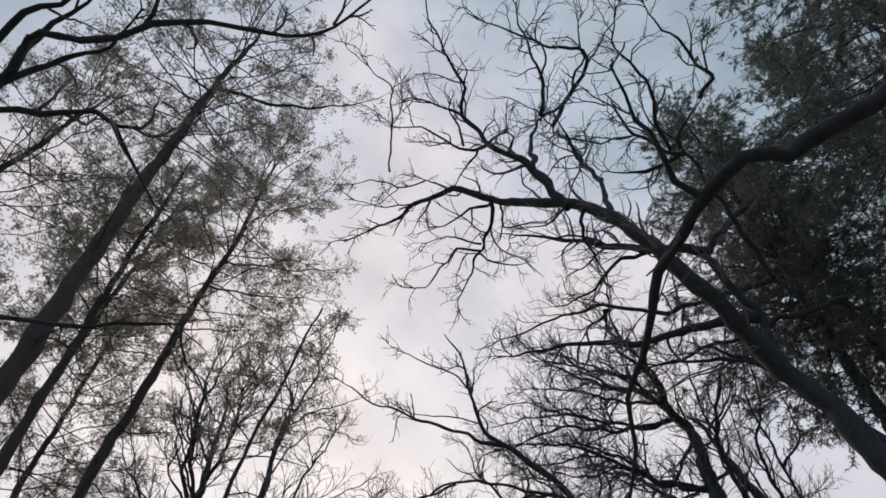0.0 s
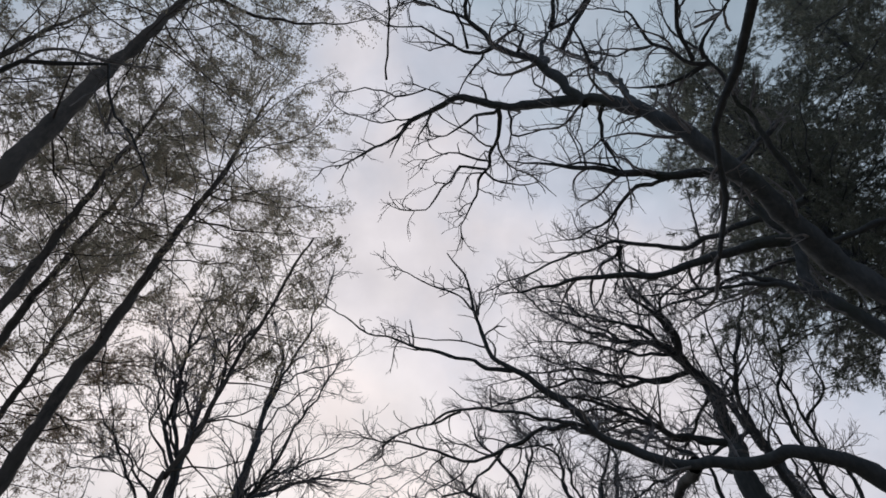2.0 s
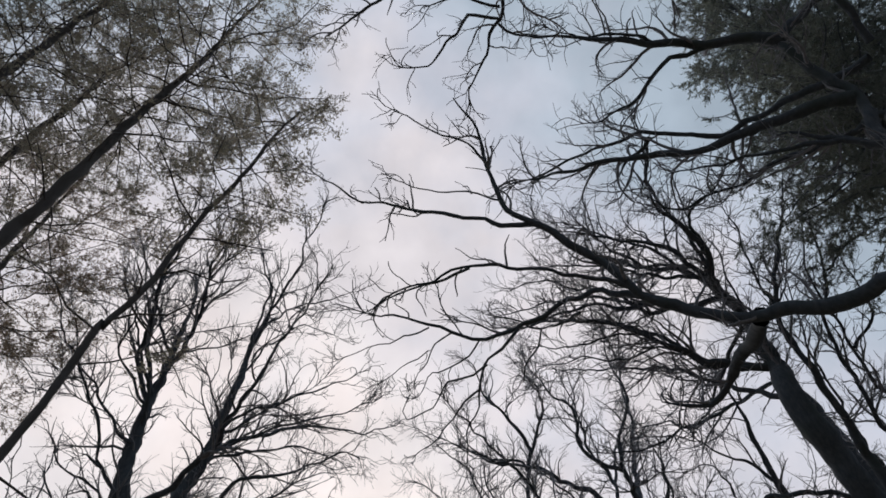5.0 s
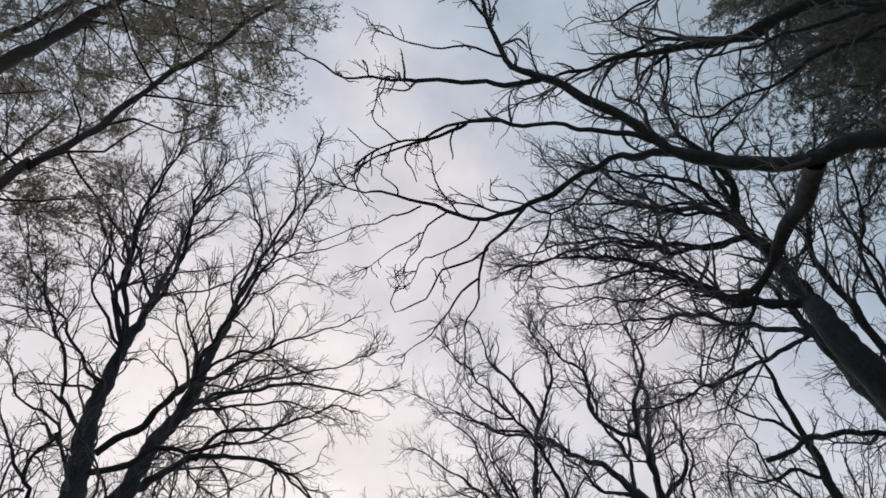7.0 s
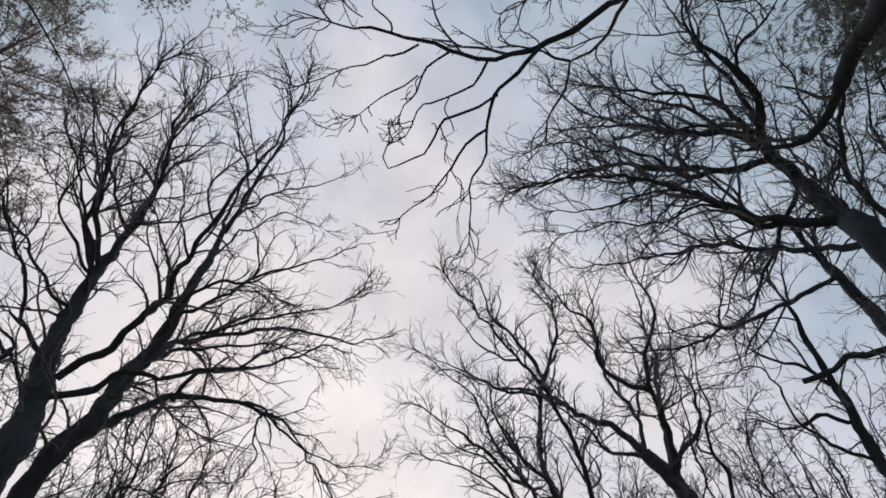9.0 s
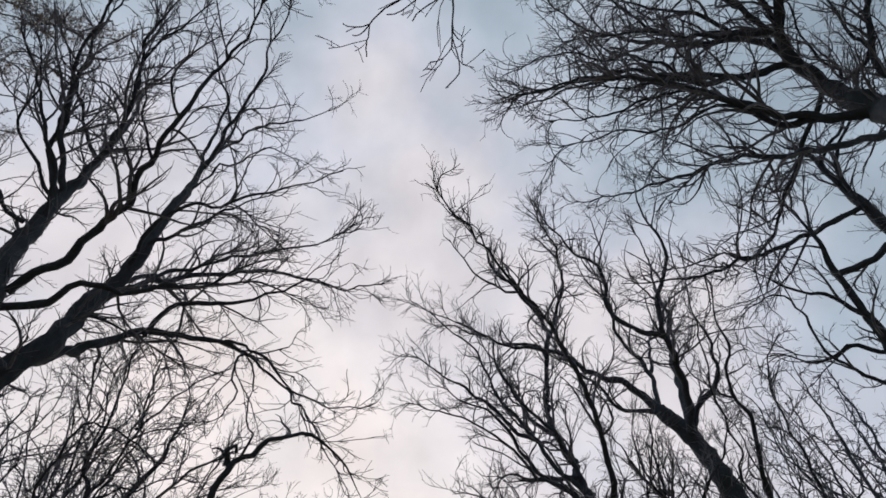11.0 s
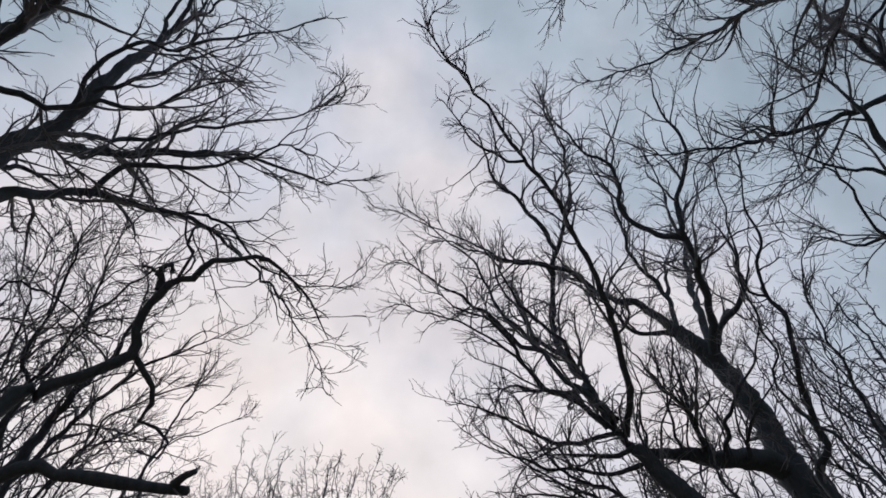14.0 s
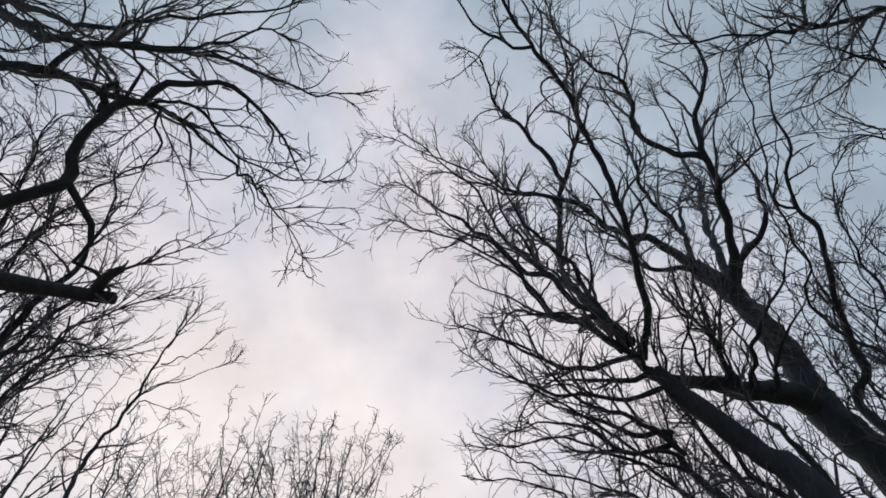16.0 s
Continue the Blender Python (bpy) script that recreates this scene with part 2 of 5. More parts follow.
        ends = np.tile([0.9, 1.0], (len(lines), 1))
        e, re, le = self.sprout(lines, radii, np.where(spans[:, 1] >= 1.0, np.where(spans[:, 3] < 0.2, 0, 3), 0), ends, 22, 8, lambda u, who, g: reach * np.minimum(0.55, 0.18 + spans[who, 2] / 10) * g.uniform(0.4, 1.0, len(u)), 10, crook * 1.1, lift, (0.9, 0.028), fine * 1.3)
        a, ra, la = np.concatenate([a, e]), np.concatenate([ra, re]), np.concatenate([la, le])
        whole = np.tile([0.12, 1.0], (len(a), 1))
        b, rb, lb = self.sprout(a, ra, rng.poisson(second * la), whole, angle * 0.95, 15, lambda u, who, g: (0.30 + 0.33 * la[who]) * (1.15 - 0.6 * u) * g.uniform(0.4, 1.2, len(u)), 4, crook * 1.1, lift, (0.75, 0.017), fine)
        whole = np.tile([0.12, 1.0], (len(b), 1))
        c, rc, lc = self.sprout(b, rb, rng.poisson(third * lb), whole, angle * 0.9, 16, lambda u, who, g: (0.12 + 0.34 * lb[who]) * g.uniform(0.4, 1.2, len(u)), 3, crook * 0.9, lift, (0.8, 0.0095), fine * 0.8)
        whole = np.tile([0.15, 1.0], (len(c), 1))
        d, rd, _ = self.sprout(c, rc, rng.poisson(fourth * lc), whole, angle * 0.9, 16, lambda u, who, g: (0.07 + 0.3 * lc[who]) * g.uniform(0.4, 1.2, len(u)), 2, crook, lift, (0.9, 0.008), fine * 0.65)
        order = np.argsort(np.abs(a[:, 5, 0]))
        near, rest = order[:single], order[single:]
        for line, r in zip(a[near], ra[near]):
            part_mesh("branch", mesh_of("branch", *tube_arrays(line[None], r[None], 4)), TWIG, self.root)
        part_mesh("twig_spray", mesh_of("twig_spray", *joined([tube_arrays(a[rest], ra[rest], 4), tube_arrays(b, rb, 3), tube_arrays(c, rc, 3), tube_arrays(d, rd, 3)])), TWIG, self.root, kind="stuff")
        return self

    def needles(self, tips, ways, count, blade, width, mat, cone=0.9, along=1.3, name="needle_mass"):
        """Tufts of narrow blades round many shoot tips."""
        rng = self.rng
        n = len(tips)
        d = unit(ways[:, None] + rng.normal(size=(n, count, 3)) * cone)
        base = tips[:, None] - ways[:, None] * rng.uniform(-0.01, blade * along, (n, count, 1))
        side = unit(np.cross(d, rng.normal(size=(n, count, 3)))) * width / 2
        size = blade * rng.uniform(0.6, 1.15, (n, count, 1))
        v = np.stack([base - side, base + side, base + d * size], 2).reshape(-1, 3)
        part_mesh(name, mesh_of(name, v, tris=np.arange(n * count * 3).reshape(-1, 3), smooth=False), mat, self.root, kind="stuff")


def conifer(name, label, seed, trunk, radius, crown_from, reach, whorls, per, droop, rise, tuft, mat, bark, dead=0, full=1.0, density=6.0, category="pine tree", boughs=(), shoots=7.0, inner=0.22, girth=(0.012, 0.011), spray=(0.25, 0.22), shoot=(0.10, 0.32)):
    """A conifer: a straight stem, whorls of limbs from crown_from (0 to 1 of the stem) upwards, twigs with needle tufts."""
    tree = Tree(name, trunk[0], label, category, seed, bark, "conifers beside the path")
    rng = tree.rng
    stem = tree.limb(radius, 0.03, *trunk, name="trunk", wobble=0.02, power=0.75, flare=0.35, gnarl=0.05, kink=0.01)
    tree.lines, tree.radii, tree.spans = [], [], []
    k = len(stem)

    def bough(u, size, az, lift, bend, r):
        p = stem[min(k - 2, int(u * (k - 1)))]
        out = np.array([math.cos(az), math.sin(az), 0.0])
        nodes = [p]
        for s in (0.3, 0.62, 1.0):
            nodes.append(p + out * size * s + np.array([0, 0, size * (lift * s - bend * s * s)]) + rng.normal(0, 0.05 * size * s, 3))
        tree.limb(r, 0.008, *nodes, wobble=0.03, step=0.34)

    for n in range(whorls):
        u = crown_from + (1 - crown_from) * (n + rng.uniform(-0.3, 0.3)) / whorls
        v = (u - crown_from) / (1 - crown_from)
        shape = (1 - max(v, 0)) ** full * min(1, 0.45 + v * 3.2) if full > 0 else math.sqrt(max(0.02, 1 - (2 * v - 0.85) ** 2 / 1.6))
        start = rng.uniform(0, 6.28)
        for m in range(per):
            size = max(0.35, reach * shape * rng.uniform(0.7, 1.1))
            bough(min(u, 0.985), size, start + m * 6.283 / per + rng.normal(0, 0.3), rise + 0.45 * v * v, droop, girth[0] + girth[1] * size)
    for r, *nodes in boughs:
        tree.limb(r, 0.008, *nodes, wobble=0.03, step=0.34)
    live = len(tree.lines)
    for _ in range(dead):
        u = crown_from * rng.uniform(0.45, 1.0)
        bough(u, rng.uniform(0.5, 2.2), rng.uniform(0, 6.28), 0.12, 0.2, 0.022)
    lines, radii, spans = np.array(tree.lines), np.array(tree.radii), np.array(tree.spans)
    counts = (density * spans[:, 2]).astype(int) + 4
    counts[live:] = 3
    spans[:, 0] = inner
    a, ra, la = tree.sprout(lines, radii, counts, spans[:, :2], 52, 12, lambda u, who, g: (spray[0] + spray[1] * spans[who, 2]) * (1.2 - 0.7 * u) * g.uniform(0.5, 1.2, len(u)), 7, 0.12, 0.03 if droop < 0.2 else -0.05, (0.6, 0.008), 0.004)
    whole = np.tile([0.25, 1.0], (len(a), 1))
    many = rng.poisson(shoots * la)
    many[len(a) - int(counts[live:].sum()) :] = 0
    b, rb, lb = tree.sprout(a, ra, many, whole, 48, 14, lambda u, who, g: g.uniform(*shoot, len(u)), 3, 0.1, 0.05 if droop < 0.2 else -0.05, (0.8, 0.006), 0.004)
    skip = 3 if droop < 0.2 else 6
    part_mesh("twig_spray", mesh_of("twig_spray", *tube_arrays(a[:, ::skip], ra[:, ::skip], 3)), TWIG, tree.root, kind="stuff")
    green = a[: len(a) - int(counts[live:].sum())]
    tips = np.concatenate([b[:, -1], b[:, 1], green[:, -1], green[:, 3]])
    ways = unit(np.concatenate([b[:, -1] - b[:, -2], b[:, 1] - b[:, 0], green[:, -1] - green[:, -2], green[:, 3] - green[:, 2]]))
    tree.needles(tips, ways, *tuft[:3], mat, cone=tuft[3], along=tuft[4])
    return tree


# ---- ground ----
def make_ground():
    rng = np.random.default_rng(3)
    rings = np.r_[np.linspace(0, 60, 100), 60 * 1.09 ** np.arange(1, 46)]
    spokes = 144
    a = np.arange(spokes) * 2 * np.pi / spokes
    x, y = rings[:, None] * np.cos(a), 12 + rings[:, None] * np.sin(a)
    path_x = 0.25 * np.sin(y * 0.16)
    off = np.abs(x - path_x)
    z = 0.10 * np.sin(x * 0.7 + 1.3 * np.sin(y * 0.31)) * np.sin(y * 0.53) + 0.05 * np.sin(x * 2.3 + y * 1.7) + 0.03 * np.sin(y * 3.9 - x * 3.1)
    z = (z - 0.02) * np.clip((off - 0.8) / 1.6, 0, 1) * np.clip((400 - rings[:, None]) / 340, 0, 1)
    v = np.stack([x, y, z], -1).reshape(-1, 3)
    i, j = np.arange(len(rings) - 1)[:, None] * spokes, np.arange(spokes)[None]
    q = np.stack([i + j, i + spokes + j, i + spokes + (j + 1) % spokes, i + (j + 1) % spokes], -1).reshape(-1, 4)
    mesh = mesh_of("ground", v, q)
    mesh.materials.append(LITTER)
    tagged(new("ground", mesh), "brown leaf litter covering the forest floor", "ground", kind="structure")
    s = np.linspace(-40, 90, 260)
    cross = np.linspace(-1, 1, 9)
    px = 0.25 * np.sin(s * 0.16)[:, None] + cross * (1.15 + 0.12 * np.sin(s * 1.3) + 0.08 * np.sin(s * 3.1))[:, None]
    pz = 0.035 - 0.05 * (np.abs(cross) > 0.95) - 0.015 * (1 - np.abs(np.abs(cross) - 0.5)) + rng.normal(0, 0.004, (260, 9))
    v = np.stack([px, np.tile(s[:, None], 9), pz + 0 * px], -1).reshape(-1, 3)
    i, j = np.arange(259)[:, None] * 9, np.arange(8)[None]
    mesh = mesh_of("path", v, np.stack([i + j, i + j + 1, i + 10 + j, i + 9 + j], -1).reshape(-1, 4))
    mesh.materials.append(DIRT)
    tagged(new("path", mesh), "trodden earth footpath through the wood", "path", kind="structure")



def make_unseen_light_belt():
    """A belt added out of view, far beyond the trees beside the path, to block light from the horizon: rough tapering
    crowns all round.
    """
    rng = np.random.default_rng(5)
    n, k = 340, 9
    a, d = rng.uniform(0, 2 * np.pi, n), rng.uniform(52, 90, n)
    foot = np.stack([d * np.cos(a), 12 + d * np.sin(a), np.full(n, -0.4)], -1)
    h = rng.uniform(15, 22, n)
    u = np.linspace(0, 1, k)
    lines = foot[:, None] + np.stack([rng.normal(0, 0.25, (n, k)), rng.normal(0, 0.25, (n, k)), u * h[:, None]], -1)
    shape = np.interp(u, [0, 0.12, 0.2, 0.45, 0.8, 1], [0.12, 0.1, 0.55, 1.0, 0.5, 0.03])
    radii = shape * rng.uniform(1.9, 3.2, (n, 1)) * rng.uniform(0.75, 1.25, (n, k))
    rough = rng.uniform(0.6, 1.35, (n, k, 9))
    mesh = mesh_of("unseen_light_belt", *tube_arrays(lines, radii, 9, rough), smooth=False)
    mesh.materials.append(DARK_NEEDLE)
    tagged(new("unseen_light_belt", mesh), "unseen belt of rough tree shapes added to block low light", "wood", kind="stuff")


make_ground()
# Never in view: added only to shade trunks and ground from low light.
make_unseen_light_belt()


# ---- trees ----


def pine(trunk, radius, seed, label, crown_from=0.55, reach=3.0, whorls=13, per=4, dead=7, boughs=(), mat=NEEDLE, density=5.6, shoots=20.0):
    return conifer("pine_tree", label, seed, trunk, radius, crown_from, reach, whorls, per, 0.06, 0.16, (6, 0.064, 0.0163, 1.9, 0.35), mat, PINE_BARK, dead=dead, full=0, density=density, boughs=boughs, shoots=shoots, inner=0.3, girth=(0.006, 0.005), spray=(0.26, 0.15), shoot=(0.08, 0.30))


pine(trunk=[(-6.30, 7.00, -0.10), (-6.06, 7.00, 8.80), (-6.04, 7.00, 10.58), (-6.02, 7.00, 12.93), (-5.90, 7.00, 15.47), (-5.79, 7.00, 18.55), (-5.49, 7.00, 21.26), (-5.43, 7.00, 22.50)], radius=0.25, seed=11, label="tall pine with a straight bare lower trunk", reach=3.3, crown_from=0.66, whorls=14, density=3.6, boughs=[(0.063, (-5.81, 7.00, 17.99), (-4.39, 7.99, 18.92), (-3.01, 8.51, 19.93), (-1.56, 8.48, 20.55)), (0.039, (-5.82, 7.00, 17.71), (-6.31, 6.49, 17.73), (-6.72, 5.79, 17.82))])
pine(trunk=[(-8.57, 10.70, -0.10), (-8.39, 10.70, 13.20), (-8.38, 10.70, 15.39), (-8.29, 10.70, 17.68), (-8.21, 10.70, 21.00)], radius=0.18, seed=12, label="slender pine with a thin crown", crown_from=0.62, reach=2.6, whorls=14, density=4.6)
pine(trunk=[(-11.32, 13.40, -0.10), (-10.51, 13.40, 15.21), (-10.32, 13.40, 17.20), (-10.05, 13.40, 20.38), (-9.81, 13.40, 23.00)], radius=0.20, seed=13, label="slender pine with grey-green needles", crown_from=0.62, reach=3.3, whorls=14, density=4.6)
pine(trunk=[(-8.46, 12.50, -0.10), (-7.76, 12.50, 10.46), (-7.54, 12.50, 11.72), (-7.32, 12.50, 13.96), (-7.03, 12.50, 16.50), (-6.61, 12.50, 19.09), (-6.44, 12.50, 22.45), (-6.21, 12.50, 24.50)], radius=0.20, seed=14, label="straight young pine with dead lower twigs", crown_from=0.64, reach=3.9, whorls=14, dead=16, density=4.8, boughs=[(0.040, (-6.80, 12.50, 17.91), (-5.98, 12.89, 18.04), (-4.58, 13.24, 18.29), (-3.22, 13.47, 18.49)), (0.038, (-7.00, 12.50, 16.73), (-5.49, 13.17, 16.98), (-3.58, 13.64, 17.26)), (0.028, (-7.22, 12.50, 14.88), (-6.18, 12.80, 15.21), (-5.01, 13.22, 15.43))])
pine(trunk=[(-6.15, 12.40, -0.10), (-5.12, 12.40, 7.85), (-4.94, 12.40, 8.56), (-4.74, 12.40, 9.39), (-4.62, 12.40, 10.03), (-4.41, 12.40, 11.03), (-4.24, 12.40, 11.88), (-3.45, 12.40, 15.50)], radius=0.08, seed=15, label="thin suppressed pine with a small sparse crown", crown_from=0.72, reach=1.5, whorls=8, per=4, dead=10, boughs=[(0.015, (-5.12, 12.40, 7.85), (-4.65, 12.60, 8.07), (-4.01, 12.76, 8.38))])
pine(trunk=[(-11.9, 7.6, -0.1), (-11.4, 7.7, 8.0), (-10.6, 7.9, 15.0), (-9.7, 8.1, 20.6)], radius=0.20, seed=16, label="pine with a broad olive-grey crown", reach=3.4, crown_from=0.56, whorls=16, density=5.0)
pine(trunk=[(-13.2, 17.2, -0.1), (-13.0, 17.1, 8.0), (-12.5, 17.0, 15.0), (-12.2, 17.0, 21.5)], radius=0.20, seed=17, label="pine with a dry brownish crown behind slimmer pines", reach=4.0, whorls=15, density=5.2, mat=DRY_NEEDLE)


def spruce(trunk, radius, seed, label, reach=4.0, crown_from=0.38, density=5.2):
    return conifer("spruce_tree", label, seed, trunk, radius, crown_from, reach, 30, 6, 0.22, 0.10, (8, 0.13, 0.0225, 0.7, 1.6), DARK_NEEDLE, BARK, full=0.45, density=density, shoots=5.5, inner=0.03, girth=(0.005, 0.007), category="spruce tree")


spruce([(11.2, 14.4, -0.1), (11.15, 14.4, 11.2), (11.10, 14.50, 22.4), (11.05, 14.50, 32.0)], 0.26, 21, "dark spruce with drooping boughs", reach=5.0, crown_from=0.42, density=5.0)
spruce([(10.8, 5.6, -0.1), (10.75, 5.6, 10.5), (10.70, 5.70, 21.0), (10.65, 5.70, 30.0)], 0.26, 23, "dense dark spruce beside the path", reach=4.6, density=3.2)
spruce([(13.2, 15.4, -0.1), (13.15, 15.4, 10.5), (13.10, 15.50, 21.0), (13.05, 15.50, 30.0)], 0.26, 24, "dark spruce deep in the wood", reach=4.2, crown_from=0.55, density=3.0)
spruce([(14.6, 11.6, -0.1), (14.55, 11.6, 11.2), (14.50, 11.70, 22.4), (14.45, 11.70, 32.0)], 0.26, 25, "dark spruce standing behind another spruce", reach=3.4, crown_from=0.62, density=3.0)

near_tree = Tree("bare_tree", (6.60, 0.80, -0.10), "bare tree with a low limb hanging over the path", "bare tree", 31, BARK)
near_tree.limb(0.28, 0.10, (6.60, 0.80, -0.10), (6.50, 0.90, 4.00), (6.30, 1.10, 8.00), (6.60, 0.60, 13.00), name="trunk", sprout=(0.6, 1.0), flare=0.4)
near_tree.limb(0.120, 0.014, (6.45, 0.95, 5.00), (4.90, 1.30, 5.90), (2.66, 2.19, 5.45), (2.39, 2.25, 5.40), (2.12, 2.32, 5.32), (1.87, 2.53, 5.27), (1.78, 2.81, 5.25), (1.74, 3.20, 5.24), (1.69, 3.81, 5.21), (1.60, 4.23, 5.04), (1.60, 4.65, 4.78), (1.57, 4.94, 4.59), dense=0.3)
near_tree.limb(0.030, 0.008, (1.86, 2.58, 5.27), (1.79, 2.50, 5.35), (1.67, 2.29, 5.51), (1.49, 2.14, 5.65), (1.38, 1.98, 5.75), (1.23, 1.89, 5.83), dense=0.5)
near_tree.limb(0.008, 0.004, (1.75, 3.17, 5.24), (1.65, 3.38, 5.10), (1.41, 3.59, 4.99))
near_tree.crown(first=1.0, reach=0.8, crook=0.2)

tall_oak = Tree("oak_tree", (8.30, 9.00, -0.10), "large bare oak with crooked spreading limbs", "oak tree", 32, BARK)
tall_oak.limb(0.36, 0.014, (8.30, 9.00, -0.10), (8.10, 9.00, 4.00), (6.25, 9.12, 9.01), (5.27, 8.53, 10.17), (4.54, 8.10, 10.84), (3.90, 7.80, 11.88), (3.28, 7.88, 12.88), (2.34, 8.20, 13.93), (1.21, 8.75, 14.86), (0.64, 8.81, 15.37), (0.15, 8.92, 15.73), (-0.72, 9.55, 16.17), (-1.24, 10.15, 16.37), (-1.99, 10.66, 16.65), (-2.80, 11.21, 16.90), name="trunk", sprout=(0.46, 1.0), flare=0.4, waist=(0.41, 0.215))
tall_oak.limb(0.133, 0.013, (2.68, 8.08, 13.55), (2.05, 7.86, 14.78), (1.49, 7.82, 15.53), (1.16, 7.78, 15.95), (0.82, 7.64, 16.47), (0.47, 7.50, 16.97), (0.09, 7.41, 17.20), (-0.67, 7.15, 17.26))
tall_oak.limb(0.078, 0.013, (2.05, 7.86, 14.78), (2.17, 8.10, 16.35), (2.54, 8.34, 18.03), (2.90, 8.36, 19.21), (2.95, 7.90, 19.35))
tall_oak.limb(0.060, 0.013, (1.11, 8.76, 14.95), (1.11, 9.55, 15.03), (0.93, 10.00, 15.18), (0.89, 10.46, 15.27), (0.66, 10.84, 15.41), (0.69, 11.18, 15.32), (0.48, 11.52, 15.12), (0.25, 12.13, 14.70))
tall_oak.limb(0.053, 0.013, (1.16, 8.76, 14.91), (0.61, 8.94, 14.86), (0.13, 9.11, 14.78), (-0.24, 9.26, 14.71))
tall_oak.limb(0.035, 0.013, (0.15, 8.92, 15.73), (-0.35, 8.73, 15.81), (-0.66, 8.58, 15.86))
tall_oak.limb(0.028, 0.013, (-0.43, 8.69, 15.83), (-0.85, 8.73, 15.79), (-1.23, 8.70, 15.78), (-1.66, 8.58, 15.78), (-2.21, 8.59, 15.70))
tall_oak.limb(0.055, 0.013, (1.16, 7.78, 15.95), (0.79, 7.91, 15.93), (0.49, 7.84, 15.97), (0.07, 7.65, 16.04), (-0.41, 7.47, 16.10), (-1.13, 7.32, 16.11))
tall_oak.limb(0.034, 0.013, (0.89, 7.88, 15.93), (0.73, 8.16, 15.83), (0.53, 8.46, 15.72), (0.30, 8.68, 15.63))
tall_oak.limb(0.041, 0.013, (0.52, 7.85, 15.96), (0.44, 7.50, 16.09), (0.30, 7.11, 16.22), (0.22, 6.78, 16.32))
tall_oak.limb(0.047, 0.013, (1.54, 7.83, 15.46), (1.60, 7.48, 15.58), (1.43, 7.35, 15.65), (1.19, 7.43, 15.64))
tall_oak.limb(0.075, 0.013, (3.39, 7.87, 12.70), (3.53, 8.10, 14.10), (3.56, 8.33, 15.20), (3.48, 8.87, 17.47), (3.31, 9.40, 19.64), (3.11, 9.81, 21.69), (2.51, 9.58, 22.20), (1.82, 9.35, 22.35))
tall_oak.limb(0.052, 0.013, (3.52, 8.63, 16.44), (3.35, 8.53, 16.52), (3.15, 8.02, 16.76), (2.77, 7.57, 16.99))
tall_oak.limb(0.043, 0.013, (0.89, 10.46, 15.27), (0.36, 10.48, 15.29), (0.10, 10.59, 15.23), (-0.18, 10.89, 15.04), (-0.58, 11.15, 14.86), (-1.18, 11.23, 14.77))
tall_oak.limb(0.035, 0.013, (0.91, 10.21, 15.22), (0.50, 10.10, 15.31), (0.18, 10.03, 15.35), (-0.54, 10.23, 15.23))
tall_oak.limb(0.036, 0.013, (0.85, 10.53, 15.30), (1.27, 10.77, 15.13), (2.05, 10.75, 15.04))
tall_oak.limb(0.029, 0.013, (-0.72, 9.55, 16.17), (-1.18, 9.55, 16.14), (-1.71, 9.55, 16.09), (-2.34, 9.32, 16.11))
tall_oak.limb(0.049, 0.013, (2.94, 8.00, 13.26), (3.00, 8.65, 13.30), (3.14, 8.97, 13.08), (3.40, 9.18, 12.89), (3.54, 9.54, 12.63))
tall_oak.limb(0.033, 0.012, (1.32, 8.70, 14.78), (1.38, 9.17, 14.54), (1.61, 9.27, 14.46), (2.02, 9.18, 14.45), (2.60, 8.92, 14.48))
tall_oak.limb(0.053, 0.013, (0.79, 7.63, 16.51), (0.54, 7.31, 16.67), (0.53, 6.71, 16.95), (0.41, 6.34, 17.10), (0.24, 6.03, 17.22), (-0.01, 5.60, 17.37), (-0.25, 5.11, 17.53), (-0.33, 4.70, 17.65))
tall_oak.limb(0.068, 0.013, (2.67, 8.35, 18.46), (2.73, 7.98, 18.62), (2.66, 7.44, 18.87), (2.36, 6.83, 19.16), (2.16, 6.23, 19.40), (1.96, 5.56, 19.63))
tall_oak.limb(0.060, 0.013, (2.67, 8.35, 18.46), (3.18, 8.00, 18.55), (3.44, 7.76, 18.61), (3.54, 7.35, 18.77), (3.78, 6.98, 18.87), (3.67, 6.34, 19.13), (3.79, 5.81, 19.28))
tall_oak.limb(0.043, 0.013, (2.66, 7.44, 18.87), (2.88, 7.03, 19.01), (2.65, 6.49, 19.24), (2.72, 5.82, 19.46))
tall_oak.limb(0.085, 0.013, (3.27, 9.47, 20.02), (4.27, 7.68, 20.63), (3.63, 7.36, 20.88), (2.98, 7.22, 21.03), (1.51, 6.77, 21.34), (0.70, 6.24, 21.54))
tall_oak.limb(0.028, 0.013, (-1.30, 8.50, 16.00), (-1.10, 6.32, 15.57), (-1.44, 5.86, 15.73), (-1.66, 5.51, 15.84))
tall_oak.crown(first=2.7, reach=2.2, crook=0.16, angle=50)

side_oak = Tree("oak_tree", (10.40, 11.60, -0.10), "bare oak with long level limbs among spruces", "oak tree", 33, BARK)
side_oak.limb(0.26, 0.14, (10.40, 11.60, -0.10), (10.20, 11.60, 7.00), (7.59, 11.97, 12.38), name="trunk", sprout=(0.9, 1.0), flare=0.4, dense=0.4)
side_oak.limb(0.14, 0.09, (7.59, 11.97, 12.38), (7.70, 11.77, 13.92), (7.11, 11.37, 16.10), (8.60, 10.80, 17.60), name="trunk_fork")
